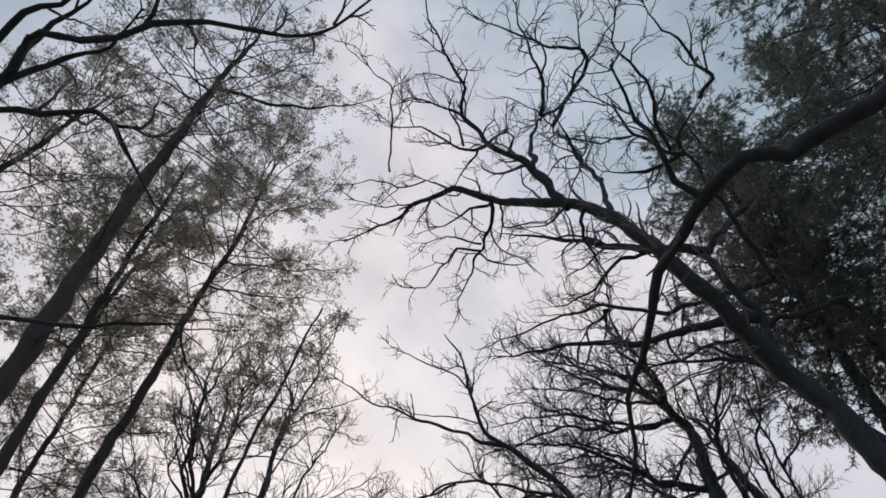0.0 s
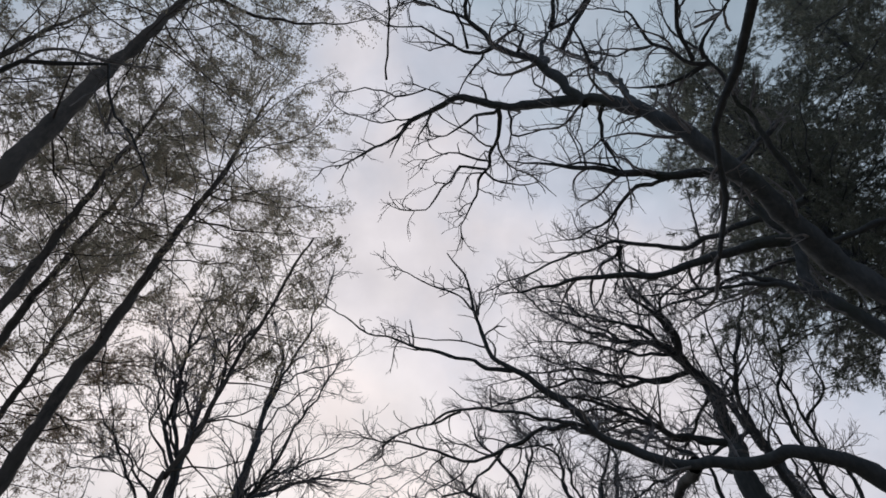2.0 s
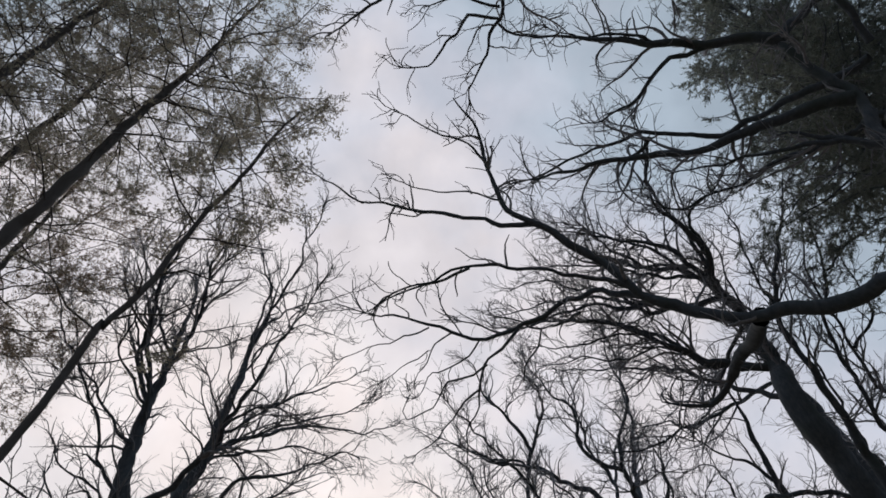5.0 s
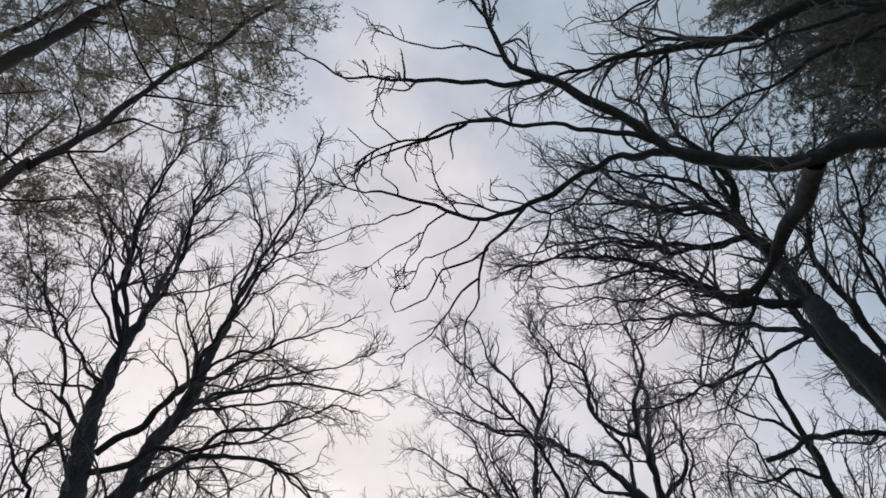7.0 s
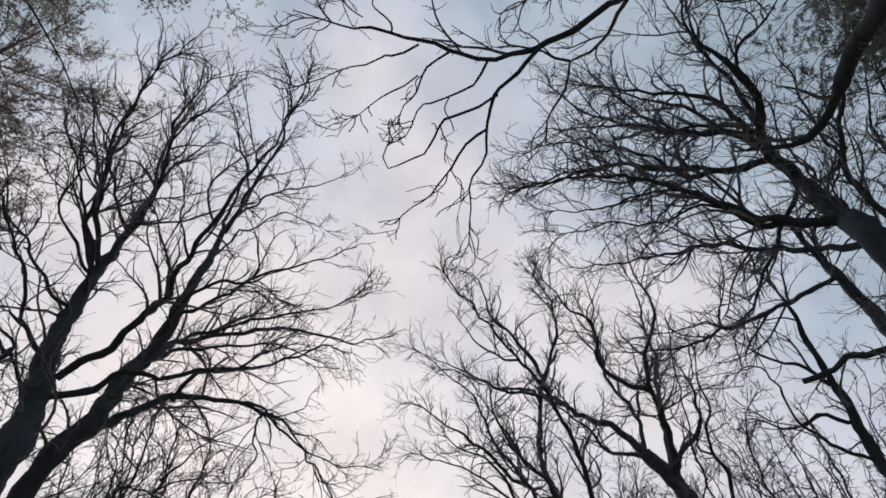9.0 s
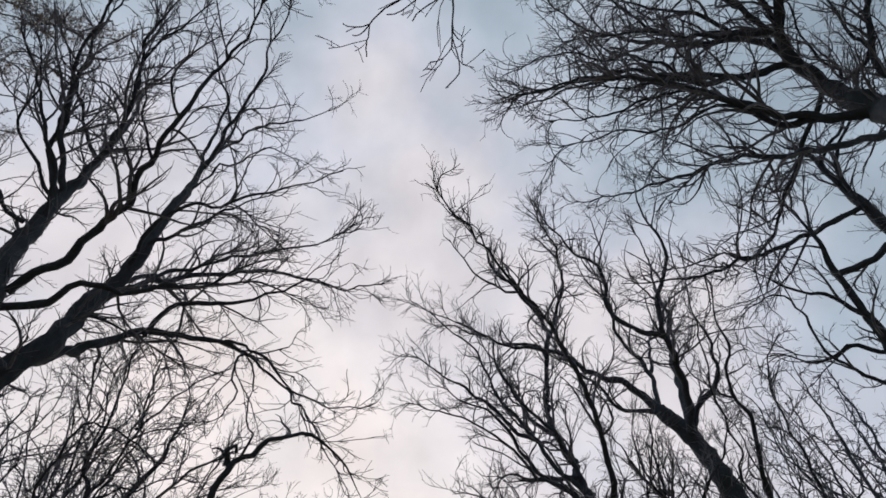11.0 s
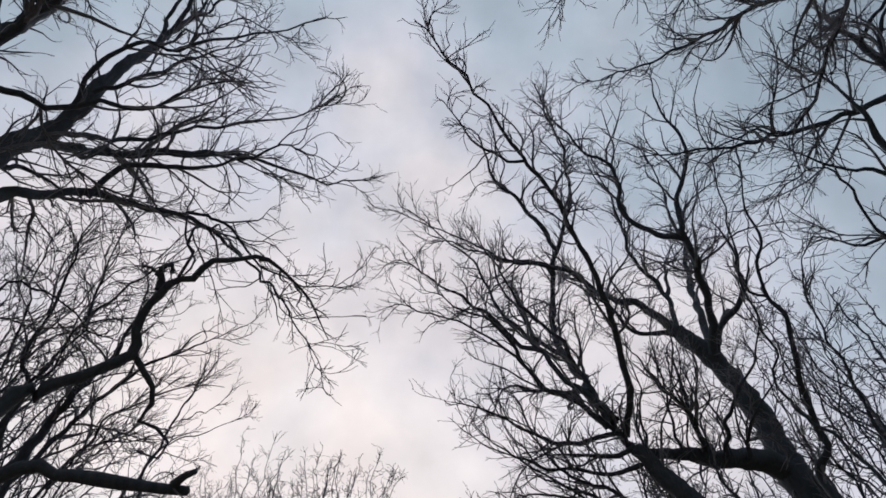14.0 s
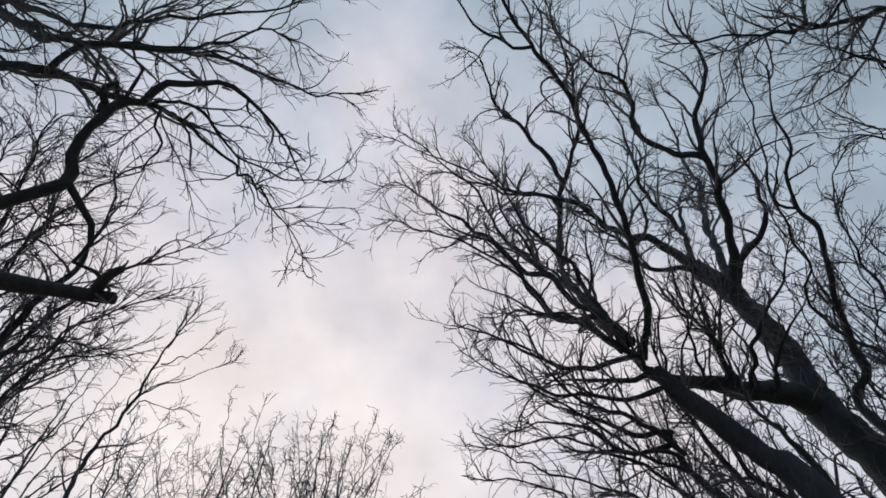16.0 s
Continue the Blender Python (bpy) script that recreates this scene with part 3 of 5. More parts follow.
side_oak.limb(0.155, 0.013, (7.70, 11.77, 13.92), (6.69, 12.28, 14.34), (5.55, 12.99, 14.54), (4.92, 13.30, 14.62), (4.02, 13.45, 14.90), (2.93, 13.75, 15.05), (1.92, 14.09, 15.05), (1.19, 14.21, 15.11))
side_oak.limb(0.102, 0.013, (7.59, 11.97, 12.38), (6.85, 12.16, 13.11), (6.20, 12.36, 13.61))
side_oak.limb(0.073, 0.013, (7.59, 11.97, 12.38), (6.91, 12.16, 12.93), (6.13, 12.53, 13.31), (5.28, 12.93, 13.62), (4.47, 13.22, 13.91))
side_oak.limb(0.165, 0.013, (7.11, 11.37, 16.10), (6.50, 11.43, 16.35), (5.61, 11.59, 16.61), (4.53, 11.65, 16.93), (3.40, 11.65, 17.22), (2.53, 11.62, 17.40), (1.63, 11.61, 17.52))
side_oak.limb(0.050, 0.013, (4.53, 11.65, 16.93), (3.83, 11.45, 17.23), (3.11, 11.56, 17.33), (2.09, 11.41, 17.58))
side_oak.limb(0.083, 0.013, (5.85, 11.54, 16.54), (5.07, 11.90, 16.60), (4.66, 12.22, 16.53), (4.23, 12.67, 16.36), (3.65, 13.03, 16.26), (3.07, 13.35, 16.16))
side_oak.limb(0.094, 0.013, (8.00, 10.90, 14.50), (6.56, 9.06, 16.35), (6.12, 8.64, 16.88), (5.67, 8.37, 17.30), (5.32, 8.07, 17.65), (5.13, 7.58, 18.00))
side_oak.limb(0.071, 0.013, (6.20, 8.72, 16.79), (5.70, 8.67, 17.00), (5.27, 8.53, 17.20), (4.90, 8.46, 17.35), (4.63, 8.03, 17.59), (4.30, 7.74, 17.77), (3.59, 7.67, 17.96))
side_oak.limb(0.071, 0.013, (6.08, 8.62, 16.92), (6.04, 8.24, 17.08), (6.21, 7.87, 17.15), (6.43, 7.39, 17.22))
side_oak.limb(0.071, 0.013, (6.16, 8.68, 16.83), (5.54, 9.01, 16.93), (4.94, 9.34, 16.99), (4.30, 9.42, 17.15))
side_oak.limb(0.039, 0.013, (4.90, 8.46, 17.35), (4.27, 8.57, 17.49), (3.63, 8.62, 17.63), (3.09, 8.46, 17.80))
side_oak.limb(0.106, 0.013, (8.40, 11.40, 15.00), (6.41, 13.68, 16.33), (5.55, 13.88, 16.61), (4.50, 14.02, 16.90), (3.78, 14.30, 16.99), (3.15, 14.52, 17.05), (2.50, 14.91, 17.00), (1.76, 15.23, 16.96), (0.87, 15.55, 16.90))
side_oak.limb(0.067, 0.013, (5.84, 8.68, 16.94), (5.12, 7.32, 16.97), (4.96, 6.84, 16.87), (4.70, 6.61, 17.05), (4.56, 6.38, 17.18), (4.22, 5.91, 17.45), (4.14, 5.43, 17.63), (4.25, 5.07, 17.72))
side_oak.limb(0.066, 0.013, (6.43, 7.39, 17.22), (6.53, 6.71, 16.94), (6.29, 6.46, 16.86), (5.83, 6.05, 16.91), (5.33, 5.67, 17.22), (4.95, 5.46, 17.41), (4.68, 5.06, 17.61))
side_oak.limb(0.097, 0.013, (10.20, 11.80, 14.60), (6.69, 13.93, 14.83), (6.27, 14.28, 14.92), (5.81, 14.59, 15.01), (5.43, 14.94, 15.03), (4.92, 15.00, 15.20), (4.38, 14.83, 15.45))
side_oak.limb(0.067, 0.013, (4.79, 13.98, 16.82), (4.42, 14.48, 16.78), (4.09, 14.96, 16.70), (3.92, 15.20, 16.66))
side_oak.limb(0.059, 0.013, (4.69, 14.00, 16.85), (4.78, 14.80, 16.56), (4.70, 15.38, 16.37))
side_oak.crown(first=2.7, reach=2.4, crook=0.19)

arching_oak = Tree("oak_tree", (8.80, 11.20, -0.10), "bare oak with one thick limb arching over the path", "oak tree", 34, BARK)
arching_oak.limb(0.33, 0.014, (8.80, 11.20, -0.10), (8.40, 11.30, 4.00), (6.90, 11.50, 7.00), (5.40, 11.49, 8.03), (4.98, 11.96, 8.27), (4.43, 12.43, 8.59), (4.03, 12.71, 8.73), (3.39, 12.89, 9.07), (2.69, 12.90, 9.52), (2.46, 12.78, 9.80), (1.96, 12.61, 10.23), (1.15, 12.38, 10.76), (0.68, 12.24, 11.17), (0.48, 11.89, 11.92), (0.31, 11.44, 12.59), (-0.05, 11.14, 12.93), name="trunk", sprout=(0.56, 1.0), flare=0.4, waist=(0.52, 0.134))
arching_oak.limb(0.053, 0.012, (1.15, 12.38, 10.76), (0.28, 12.65, 11.26), (-0.55, 12.77, 11.76), (-1.33, 12.85, 12.18), (-2.14, 12.82, 12.65), (-2.85, 12.62, 13.10))
arching_oak.limb(0.047, 0.013, (2.61, 12.86, 9.62), (1.82, 12.78, 9.87), (0.79, 12.71, 10.03), (0.03, 12.69, 10.04), (-0.54, 12.81, 9.88), (-1.39, 12.98, 9.56))
arching_oak.limb(0.066, 0.008, (2.82, 12.90, 9.44), (2.40, 13.20, 9.95), (1.66, 13.80, 10.39), (1.28, 13.97, 10.26), (0.98, 14.06, 10.19), (0.61, 14.13, 10.12), (0.30, 14.21, 10.06), (-0.14, 14.14, 10.10), (-0.36, 14.04, 10.16), (-0.88, 13.95, 10.21), (-1.33, 13.88, 10.24), (-1.84, 13.68, 10.36), (-2.14, 13.55, 10.44), dense=0.5)
arching_oak.limb(0.034, 0.007, (0.94, 14.10, 10.16), (0.64, 14.38, 9.95), (0.37, 14.61, 9.78), (0.25, 14.92, 9.57), (0.20, 15.22, 9.35), (0.08, 15.43, 9.21), (0.00, 15.70, 9.01), (0.03, 16.01, 8.80), sprout=(0.3, 1.0), dense=0.45)
arching_oak.limb(0.024, 0.007, (0.38, 14.58, 9.80), (0.10, 14.70, 9.72), (-0.24, 14.87, 9.59), (-0.62, 15.10, 9.41), (-0.92, 15.32, 9.25), (-1.07, 15.27, 9.28), (-0.99, 15.00, 9.47), sprout=(0.3, 1.0), dense=0.45)
arching_oak.limb(0.022, 0.007, (0.24, 14.93, 9.56), (-0.02, 15.06, 9.46), (-0.17, 15.30, 9.29), (-0.48, 15.53, 9.12), (-0.71, 15.71, 8.99), (-0.94, 15.92, 8.84), sprout=(0.3, 1.0), dense=0.45)
arching_oak.limb(0.020, 0.007, (0.27, 14.22, 10.05), (-0.00, 14.45, 9.89), (-0.30, 14.62, 9.76), (-0.64, 14.70, 9.69), (-0.91, 15.06, 9.43), sprout=(0.3, 1.0), dense=0.45)
arching_oak.limb(0.020, 0.007, (-0.21, 14.12, 10.11), (-0.59, 14.31, 9.97), (-0.68, 14.58, 9.77), (-0.91, 14.82, 9.60), sprout=(0.3, 1.0), dense=0.45)
arching_oak.limb(0.018, 0.007, (-0.59, 14.03, 10.16), (-0.96, 14.17, 10.05), (-1.34, 14.25, 9.98), (-1.64, 14.31, 9.93), (-2.09, 14.47, 9.81), sprout=(0.3, 1.0), dense=0.45)
arching_oak.limb(0.014, 0.007, (-0.61, 14.35, 9.94), (-1.12, 14.50, 9.81), (-1.43, 14.74, 9.64), sprout=(0.3, 1.0), dense=0.45)
arching_oak.limb(0.028, 0.010, (0.48, 11.89, 11.92), (-0.08, 11.53, 12.17), (-0.69, 11.33, 12.28), (-1.09, 11.04, 12.42))
arching_oak.limb(0.022, 0.010, (0.67, 12.21, 11.24), (0.09, 12.10, 11.35), (-0.51, 12.08, 11.36), (-1.11, 11.92, 11.44))
arching_oak.limb(0.030, 0.012, (0.10, 12.69, 10.04), (-0.25, 12.85, 9.96), (-0.72, 12.93, 9.89), (-1.36, 13.10, 9.71))
arching_oak.limb(0.168, 0.013, (4.11, 12.66, 8.70), (4.33, 13.58, 9.09), (4.26, 14.34, 9.21), (4.13, 14.79, 9.13), (3.86, 15.08, 9.23), (3.41, 15.33, 9.52))
arching_oak.limb(0.031, 0.012, (1.86, 13.47, 9.81), (1.70, 14.20, 10.31), (1.36, 14.41, 10.46), (1.34, 14.71, 10.39), (1.18, 15.08, 10.33), (1.07, 15.45, 10.23))
arching_oak.limb(0.025, 0.012, (1.36, 14.41, 10.46), (1.01, 14.29, 10.55), (0.57, 14.19, 10.63))
arching_oak.crown(first=2.2, reach=1.7, crook=0.19, angle=48)

leaning_oak = Tree("oak_tree", (12.60, 22.20, -0.10), "bare oak leaning towards the path with many side limbs", "oak tree", 35, BARK)
leaning_oak.limb(0.42, 0.014, (11.20, 21.40, -0.10), (10.60, 21.00, 6.00), (7.98, 18.94, 12.12), (8.25, 19.46, 14.24), (8.34, 19.81, 16.68), (7.63, 19.27, 17.22), (7.03, 17.84, 17.20), (6.20, 17.04, 17.44), (5.51, 16.55, 17.70), (5.23, 15.96, 17.99), name="trunk", sprout=(0.60, 1.0), flare=0.4, waist=(0.57, 0.30), slim=1.0)
leaning_oak.limb(0.113, 0.013, (7.70, 19.32, 17.17), (6.79, 19.14, 18.03), (5.79, 19.42, 18.59), (4.56, 19.47, 19.30), (3.37, 19.24, 20.02), (2.43, 18.69, 20.66))
leaning_oak.limb(0.104, 0.013, (7.82, 19.42, 17.07), (6.38, 19.63, 16.90), (5.34, 19.62, 16.78), (3.86, 19.28, 16.71), (2.53, 19.40, 16.29), (1.11, 19.55, 15.92))
leaning_oak.limb(0.109, 0.013, (8.25, 19.46, 14.24), (7.31, 19.70, 14.52), (6.29, 19.67, 14.93), (5.22, 19.38, 15.45), (3.82, 19.19, 15.86), (2.48, 19.24, 16.01), (0.97, 19.59, 15.86))
leaning_oak.limb(0.095, 0.013, (8.08, 19.13, 12.89), (7.66, 19.87, 13.76), (6.97, 20.79, 15.04), (6.13, 21.56, 16.36), (4.91, 22.89, 17.55), (3.31, 23.80, 18.51))
leaning_oak.limb(0.063, 0.013, (5.79, 19.42, 18.59), (4.92, 19.02, 19.06), (3.87, 18.46, 19.58), (2.95, 18.43, 19.78))
leaning_oak.limb(0.070, 0.013, (6.79, 19.14, 18.03), (5.84, 18.68, 18.62), (4.70, 18.51, 19.05), (3.52, 18.37, 19.40))
leaning_oak.limb(0.049, 0.013, (5.34, 19.62, 16.78), (4.41, 19.22, 17.31), (3.43, 19.30, 17.51), (2.43, 19.22, 17.74), (1.39, 19.51, 17.71))
leaning_oak.limb(0.046, 0.013, (6.29, 19.67, 14.93), (5.49, 19.68, 15.28), (4.50, 20.16, 15.32), (3.33, 20.30, 15.57), (2.23, 20.61, 15.57))
leaning_oak.limb(0.046, 0.013, (5.22, 19.38, 15.45), (4.48, 19.48, 15.64), (3.45, 19.88, 15.69), (1.96, 20.10, 15.83))
leaning_oak.limb(0.075, 0.013, (7.03, 17.84, 17.20), (6.56, 16.90, 17.80), (7.10, 16.23, 17.82), (7.36, 15.48, 17.93))
leaning_oak.limb(0.093, 0.013, (8.21, 19.71, 16.77), (7.57, 19.28, 17.41), (7.03, 18.97, 17.88), (6.17, 19.07, 18.16), (5.12, 19.21, 18.42), (4.42, 19.00, 18.75))
leaning_oak.limb(0.082, 0.013, (7.41, 18.75, 17.21), (6.73, 17.83, 18.09), (6.23, 17.29, 18.59), (5.72, 16.66, 19.09), (5.46, 15.48, 19.69), (5.07, 14.66, 20.11))
leaning_oak.limb(0.092, 0.013, (7.47, 18.88, 17.21), (6.73, 18.49, 17.40), (6.22, 18.17, 17.75), (5.72, 18.10, 17.97), (4.80, 18.05, 18.29), (3.85, 18.05, 18.55), (2.86, 18.03, 18.76))
leaning_oak.limb(0.075, 0.013, (7.41, 18.75, 17.21), (6.10, 18.85, 17.40), (5.34, 18.98, 17.62), (4.54, 18.89, 17.92), (3.71, 18.91, 18.12), (2.57, 19.07, 18.27))
leaning_oak.limb(0.092, 0.013, (7.82, 19.42, 17.07), (6.78, 19.62, 16.87), (6.04, 19.74, 17.12), (5.26, 19.84, 17.35), (4.31, 19.81, 17.67), (3.46, 20.01, 17.77), (2.43, 20.26, 17.83), (1.23, 20.56, 17.80))
leaning_oak.limb(0.115, 0.013, (8.25, 19.46, 14.24), (7.31, 19.79, 14.62), (6.68, 19.93, 14.87), (6.13, 19.71, 15.28), (5.55, 19.58, 15.60), (4.71, 19.47, 15.98), (3.83, 19.50, 16.23), (3.04, 19.45, 16.46))
leaning_oak.limb(0.076, 0.013, (8.34, 19.81, 16.68), (7.77, 24.16, 16.31), (7.03, 24.42, 16.59), (6.34, 24.81, 16.78), (5.38, 25.33, 16.98))
leaning_oak.limb(0.27, 0.013, (11.30, 21.50, 1.00), (11.20, 21.40, 6.50), (10.14, 20.67, 11.60), (9.83, 20.32, 12.37), (9.35, 19.68, 13.34), (9.13, 19.38, 14.07), (8.89, 19.18, 14.73), (8.66, 18.96, 15.40), (8.81, 18.33, 16.38), (9.12, 17.67, 17.38), (9.44, 17.11, 18.31), (9.74, 16.51, 19.26), name="side_stem", sprout=(0.55, 1.0), dense=0.6)
leaning_oak.limb(0.17, 0.013, (11.40, 21.60, 2.00), (11.80, 21.60, 8.00), (11.46, 21.16, 12.75), (11.10, 20.93, 13.33), (10.70, 20.30, 14.20), (10.28, 19.76, 15.01), (10.13, 19.21, 15.82), (10.40, 18.78, 16.56), (10.47, 18.32, 17.31), (10.40, 17.84, 18.09), (10.45, 17.33, 18.87), (10.83, 16.82, 19.67), name="side_stem", sprout=(0.5, 1.0), dense=0.7)
leaning_oak.limb(0.14, 0.013, (11.60, 21.90, 3.00), (12.40, 22.00, 10.00), (12.13, 21.13, 14.02), (11.59, 20.74, 14.75), (11.17, 20.19, 15.59), (10.72, 19.61, 16.45), (10.46, 19.15, 17.23), (10.38, 18.53, 18.13), (10.50, 17.89, 19.05), (10.44, 17.22, 19.99), name="side_stem", sprout=(0.5, 1.0), dense=0.7)
leaning_oak.limb(0.050, 0.012, (10.71, 19.01, 17.19), (11.11, 18.75, 17.67), (11.69, 18.42, 18.21), (12.37, 18.23, 18.65))
leaning_oak.limb(0.060, 0.012, (8.72, 18.54, 15.89), (8.67, 19.14, 15.82), (8.47, 19.48, 15.94), (8.28, 19.27, 16.46), (7.91, 18.91, 17.09), (7.55, 18.12, 18.05))
leaning_oak.limb(0.050, 0.012, (8.75, 18.87, 15.77), (8.44, 18.57, 16.42), (8.28, 18.12, 17.19), (8.11, 17.65, 17.97), (7.85, 17.15, 18.77))
leaning_oak.limb(0.060, 0.012, (11.05, 20.03, 15.44), (11.80, 19.65, 16.20), (11.70, 19.22, 16.98), (11.58, 19.04, 17.58), (11.46, 18.70, 18.29))
leaning_oak.limb(0.077, 0.062, (11.70, 21.80, 10.20), (10.00, 20.80, 11.00), (7.87, 20.18, 10.95), (7.23, 20.31, 11.02), (6.71, 20.59, 10.86), (6.19, 20.80, 10.75), name="broken_limb", dense=0.15, power=0.6)
leaning_oak.crown(first=4.4, second=4.2, third=3.2, reach=2.8, crook=0.18, angle=43, lean=(-0.25, 0, 0))

rear_tree = Tree("bare_tree", (14.40, 25.40, -0.10), "bare forked tree with a drooping broken limb", "bare tree", 36, BARK)
rear_tree.limb(0.33, 0.014, (14.40, 25.40, -0.10), (14.00, 25.20, 8.00), (12.27, 24.84, 16.79), (11.67, 24.46, 17.79), (11.10, 23.98, 18.75), (10.32, 23.37, 19.78), (9.42, 23.12, 20.43), name="trunk", sprout=(0.79, 1.0), flare=0.4, waist=(0.77, 0.260))
rear_tree.limb(0.098, 0.013, (11.36, 24.20, 18.31), (9.68, 24.48, 17.48), (7.82, 24.46, 16.51), (6.44, 24.37, 15.75), (5.20, 24.21, 15.29), (4.02, 24.45, 15.45))
rear_tree.limb(0.098, 0.013, (11.67, 24.46, 17.79), (10.92, 23.67, 18.93), (10.95, 22.65, 19.63), (11.36, 21.51, 20.09), (11.47, 20.58, 20.54))
rear_tree.limb(0.072, 0.013, (13.20, 24.90, 13.00), (10.35, 20.85, 15.75), (10.06, 20.11, 16.43), (9.73, 19.47, 17.01), (9.60, 18.88, 17.40), (9.46, 18.40, 17.70))
rear_tree.limb(0.065, 0.013, (10.46, 23.48, 19.59), (11.39, 21.41, 20.30), (11.23, 20.69, 20.77), (10.93, 20.13, 21.21))
rear_tree.crown(first=3.8, reach=3.2, crook=0.16, angle=42)

edge_tree = Tree("bare_tree", (12.40, 26.80, -0.10), "bare tree with a thin ascending crown", "bare tree", 44, BARK)
edge_tree.limb(0.28, 0.014, (12.40, 26.80, -0.10), (11.80, 26.40, 6.50), (10.35, 25.83, 12.56), (10.11, 25.45, 13.68), (9.85, 25.07, 14.61), (9.45, 24.57, 15.74), (9.22, 24.01, 16.66), (8.55, 23.51, 17.75), name="trunk", sprout=(0.71, 1.0), flare=0.4, waist=(0.68, 0.191))
edge_tree.limb(0.077, 0.013, (9.85, 25.07, 14.61), (9.18, 24.94, 15.24), (8.56, 25.02, 15.56), (7.67, 24.81, 16.28))
edge_tree.limb(0.076, 0.013, (10.11, 25.45, 13.68), (9.33, 25.60, 14.12), (8.68, 26.07, 14.05), (7.82, 26.15, 14.53))
edge_tree.limb(0.061, 0.013, (10.40, 25.80, 12.60), (8.80, 25.68, 13.76), (8.22, 24.92, 14.63), (7.66, 24.72, 15.08), (7.06, 25.16, 15.16))
edge_tree.crown(first=2.0, reach=3.2, crook=0.15, angle=38)

twin_tree = Tree("bare_tree", (-8.40, 20.60, -0.10), "bare forked tree with steep ascending limbs", "bare tree", 37, BARK)
twin_tree.limb(0.36, 0.014, (-8.40, 20.60, -0.10), (-8.10, 20.40, 4.50), (-7.66, 20.25, 8.66), (-8.00, 20.53, 9.77), (-8.45, 20.77, 11.41), (-8.84, 20.83, 12.84), (-8.93, 20.96, 13.96), (-9.05, 21.02, 16.10), (-8.99, 20.98, 18.26), (-9.00, 20.57, 20.60), name="trunk", sprout=(0.40, 1.0), flare=0.4, waist=(0.42, 0.322))
twin_tree.limb(0.102, 0.013, (-8.98, 20.99, 14.93), (-9.26, 19.93, 16.34), (-9.11, 19.05, 17.77), (-8.71, 18.10, 19.28), (-8.22, 17.49, 20.19))
twin_tree.limb(0.074, 0.013, (-8.93, 20.96, 13.96), (-8.72, 20.18, 14.71), (-8.89, 19.00, 15.38), (-9.10, 17.53, 16.04))
twin_tree.limb(0.060, 0.012, (-8.52, 20.87, 11.56), (-8.97, 20.52, 11.99), (-9.24, 20.33, 12.32), (-9.22, 19.97, 12.77), (-9.36, 19.50, 13.30), (-9.73, 19.06, 13.79), (-9.92, 18.67, 14.26), (-10.35, 18.26, 14.74), (-10.57, 17.85, 15.22), (-10.73, 17.26, 15.82))
twin_tree.limb(0.045, 0.014, (-9.15, 20.26, 12.21), (-9.42, 20.05, 12.35), (-9.63, 19.96, 12.40), dense=0.3)
twin_tree.limb(0.055, 0.012, (-8.68, 20.46, 13.06), (-9.23, 20.07, 13.51), (-9.51, 19.95, 13.79), (-9.91, 19.59, 14.23), (-10.31, 19.06, 14.79), (-10.48, 18.47, 15.40), (-10.65, 17.98, 15.94))
twin_tree.limb(0.100, 0.013, (-8.17, 20.82, 11.26), (-7.76, 20.66, 11.50), (-7.18, 20.44, 11.80), (-6.22, 19.84, 12.48), (-5.79, 19.28, 12.84), (-5.10, 18.55, 13.37), (-4.59, 18.06, 14.12), (-4.02, 17.56, 14.70), (-3.34, 16.70, 15.08))
twin_tree.limb(0.096, 0.013, (-8.97, 20.98, 14.74), (-9.52, 20.56, 15.92), (-9.44, 19.98, 16.34), (-9.17, 19.44, 16.81), (-8.95, 18.87, 17.23), (-8.65, 18.29, 17.66), (-8.15, 17.62, 18.20), (-7.58, 17.06, 18.66), (-6.79, 16.99, 19.01))
twin_tree.limb(0.104, 0.013, (-9.01, 21.00, 15.32), (-8.72, 20.69, 16.34), (-8.13, 20.10, 17.03), (-7.85, 19.65, 17.42), (-7.66, 18.91, 17.88), (-7.48, 18.41, 18.19), (-7.05, 18.09, 18.51), (-6.45, 17.51, 18.96))
twin_tree.limb(0.063, 0.013, (-9.03, 21.00, 16.89), (-9.22, 20.07, 17.33), (-9.29, 19.40, 17.66), (-9.39, 18.58, 17.99), (-9.44, 17.91, 18.25))
twin_tree.limb(0.058, 0.013, (-8.97, 20.98, 14.74), (-9.49, 19.77, 15.22), (-9.40, 19.10, 15.67), (-9.11, 18.72, 16.07), (-9.09, 18.01, 16.43))
twin_tree.limb(0.052, 0.013, (-7.85, 19.65, 17.42), (-7.67, 19.03, 17.82), (-7.24, 18.59, 18.22), (-6.67, 18.29, 18.58), (-5.94, 17.86, 19.01))
twin_tree.limb(0.033, 0.013, (-5.66, 19.15, 12.93), (-5.75, 18.60, 13.26), (-5.69, 17.93, 13.69))
twin_tree.limb(0.085, 0.012, (-8.16, 20.67, 10.63), (-7.77, 20.83, 10.79), (-7.45, 20.90, 11.01), (-6.92, 20.81, 11.34), (-6.53, 20.97, 11.50), (-6.27, 21.24, 11.58), (-5.58, 21.33, 11.80), (-5.11, 21.46, 11.98), (-4.49, 21.31, 12.36), (-3.73, 21.30, 12.64), sprout=(0.4, 1.0))
twin_tree.crown(first=3.6, reach=3.2, crook=0.155, angle=41, lift=0.07)

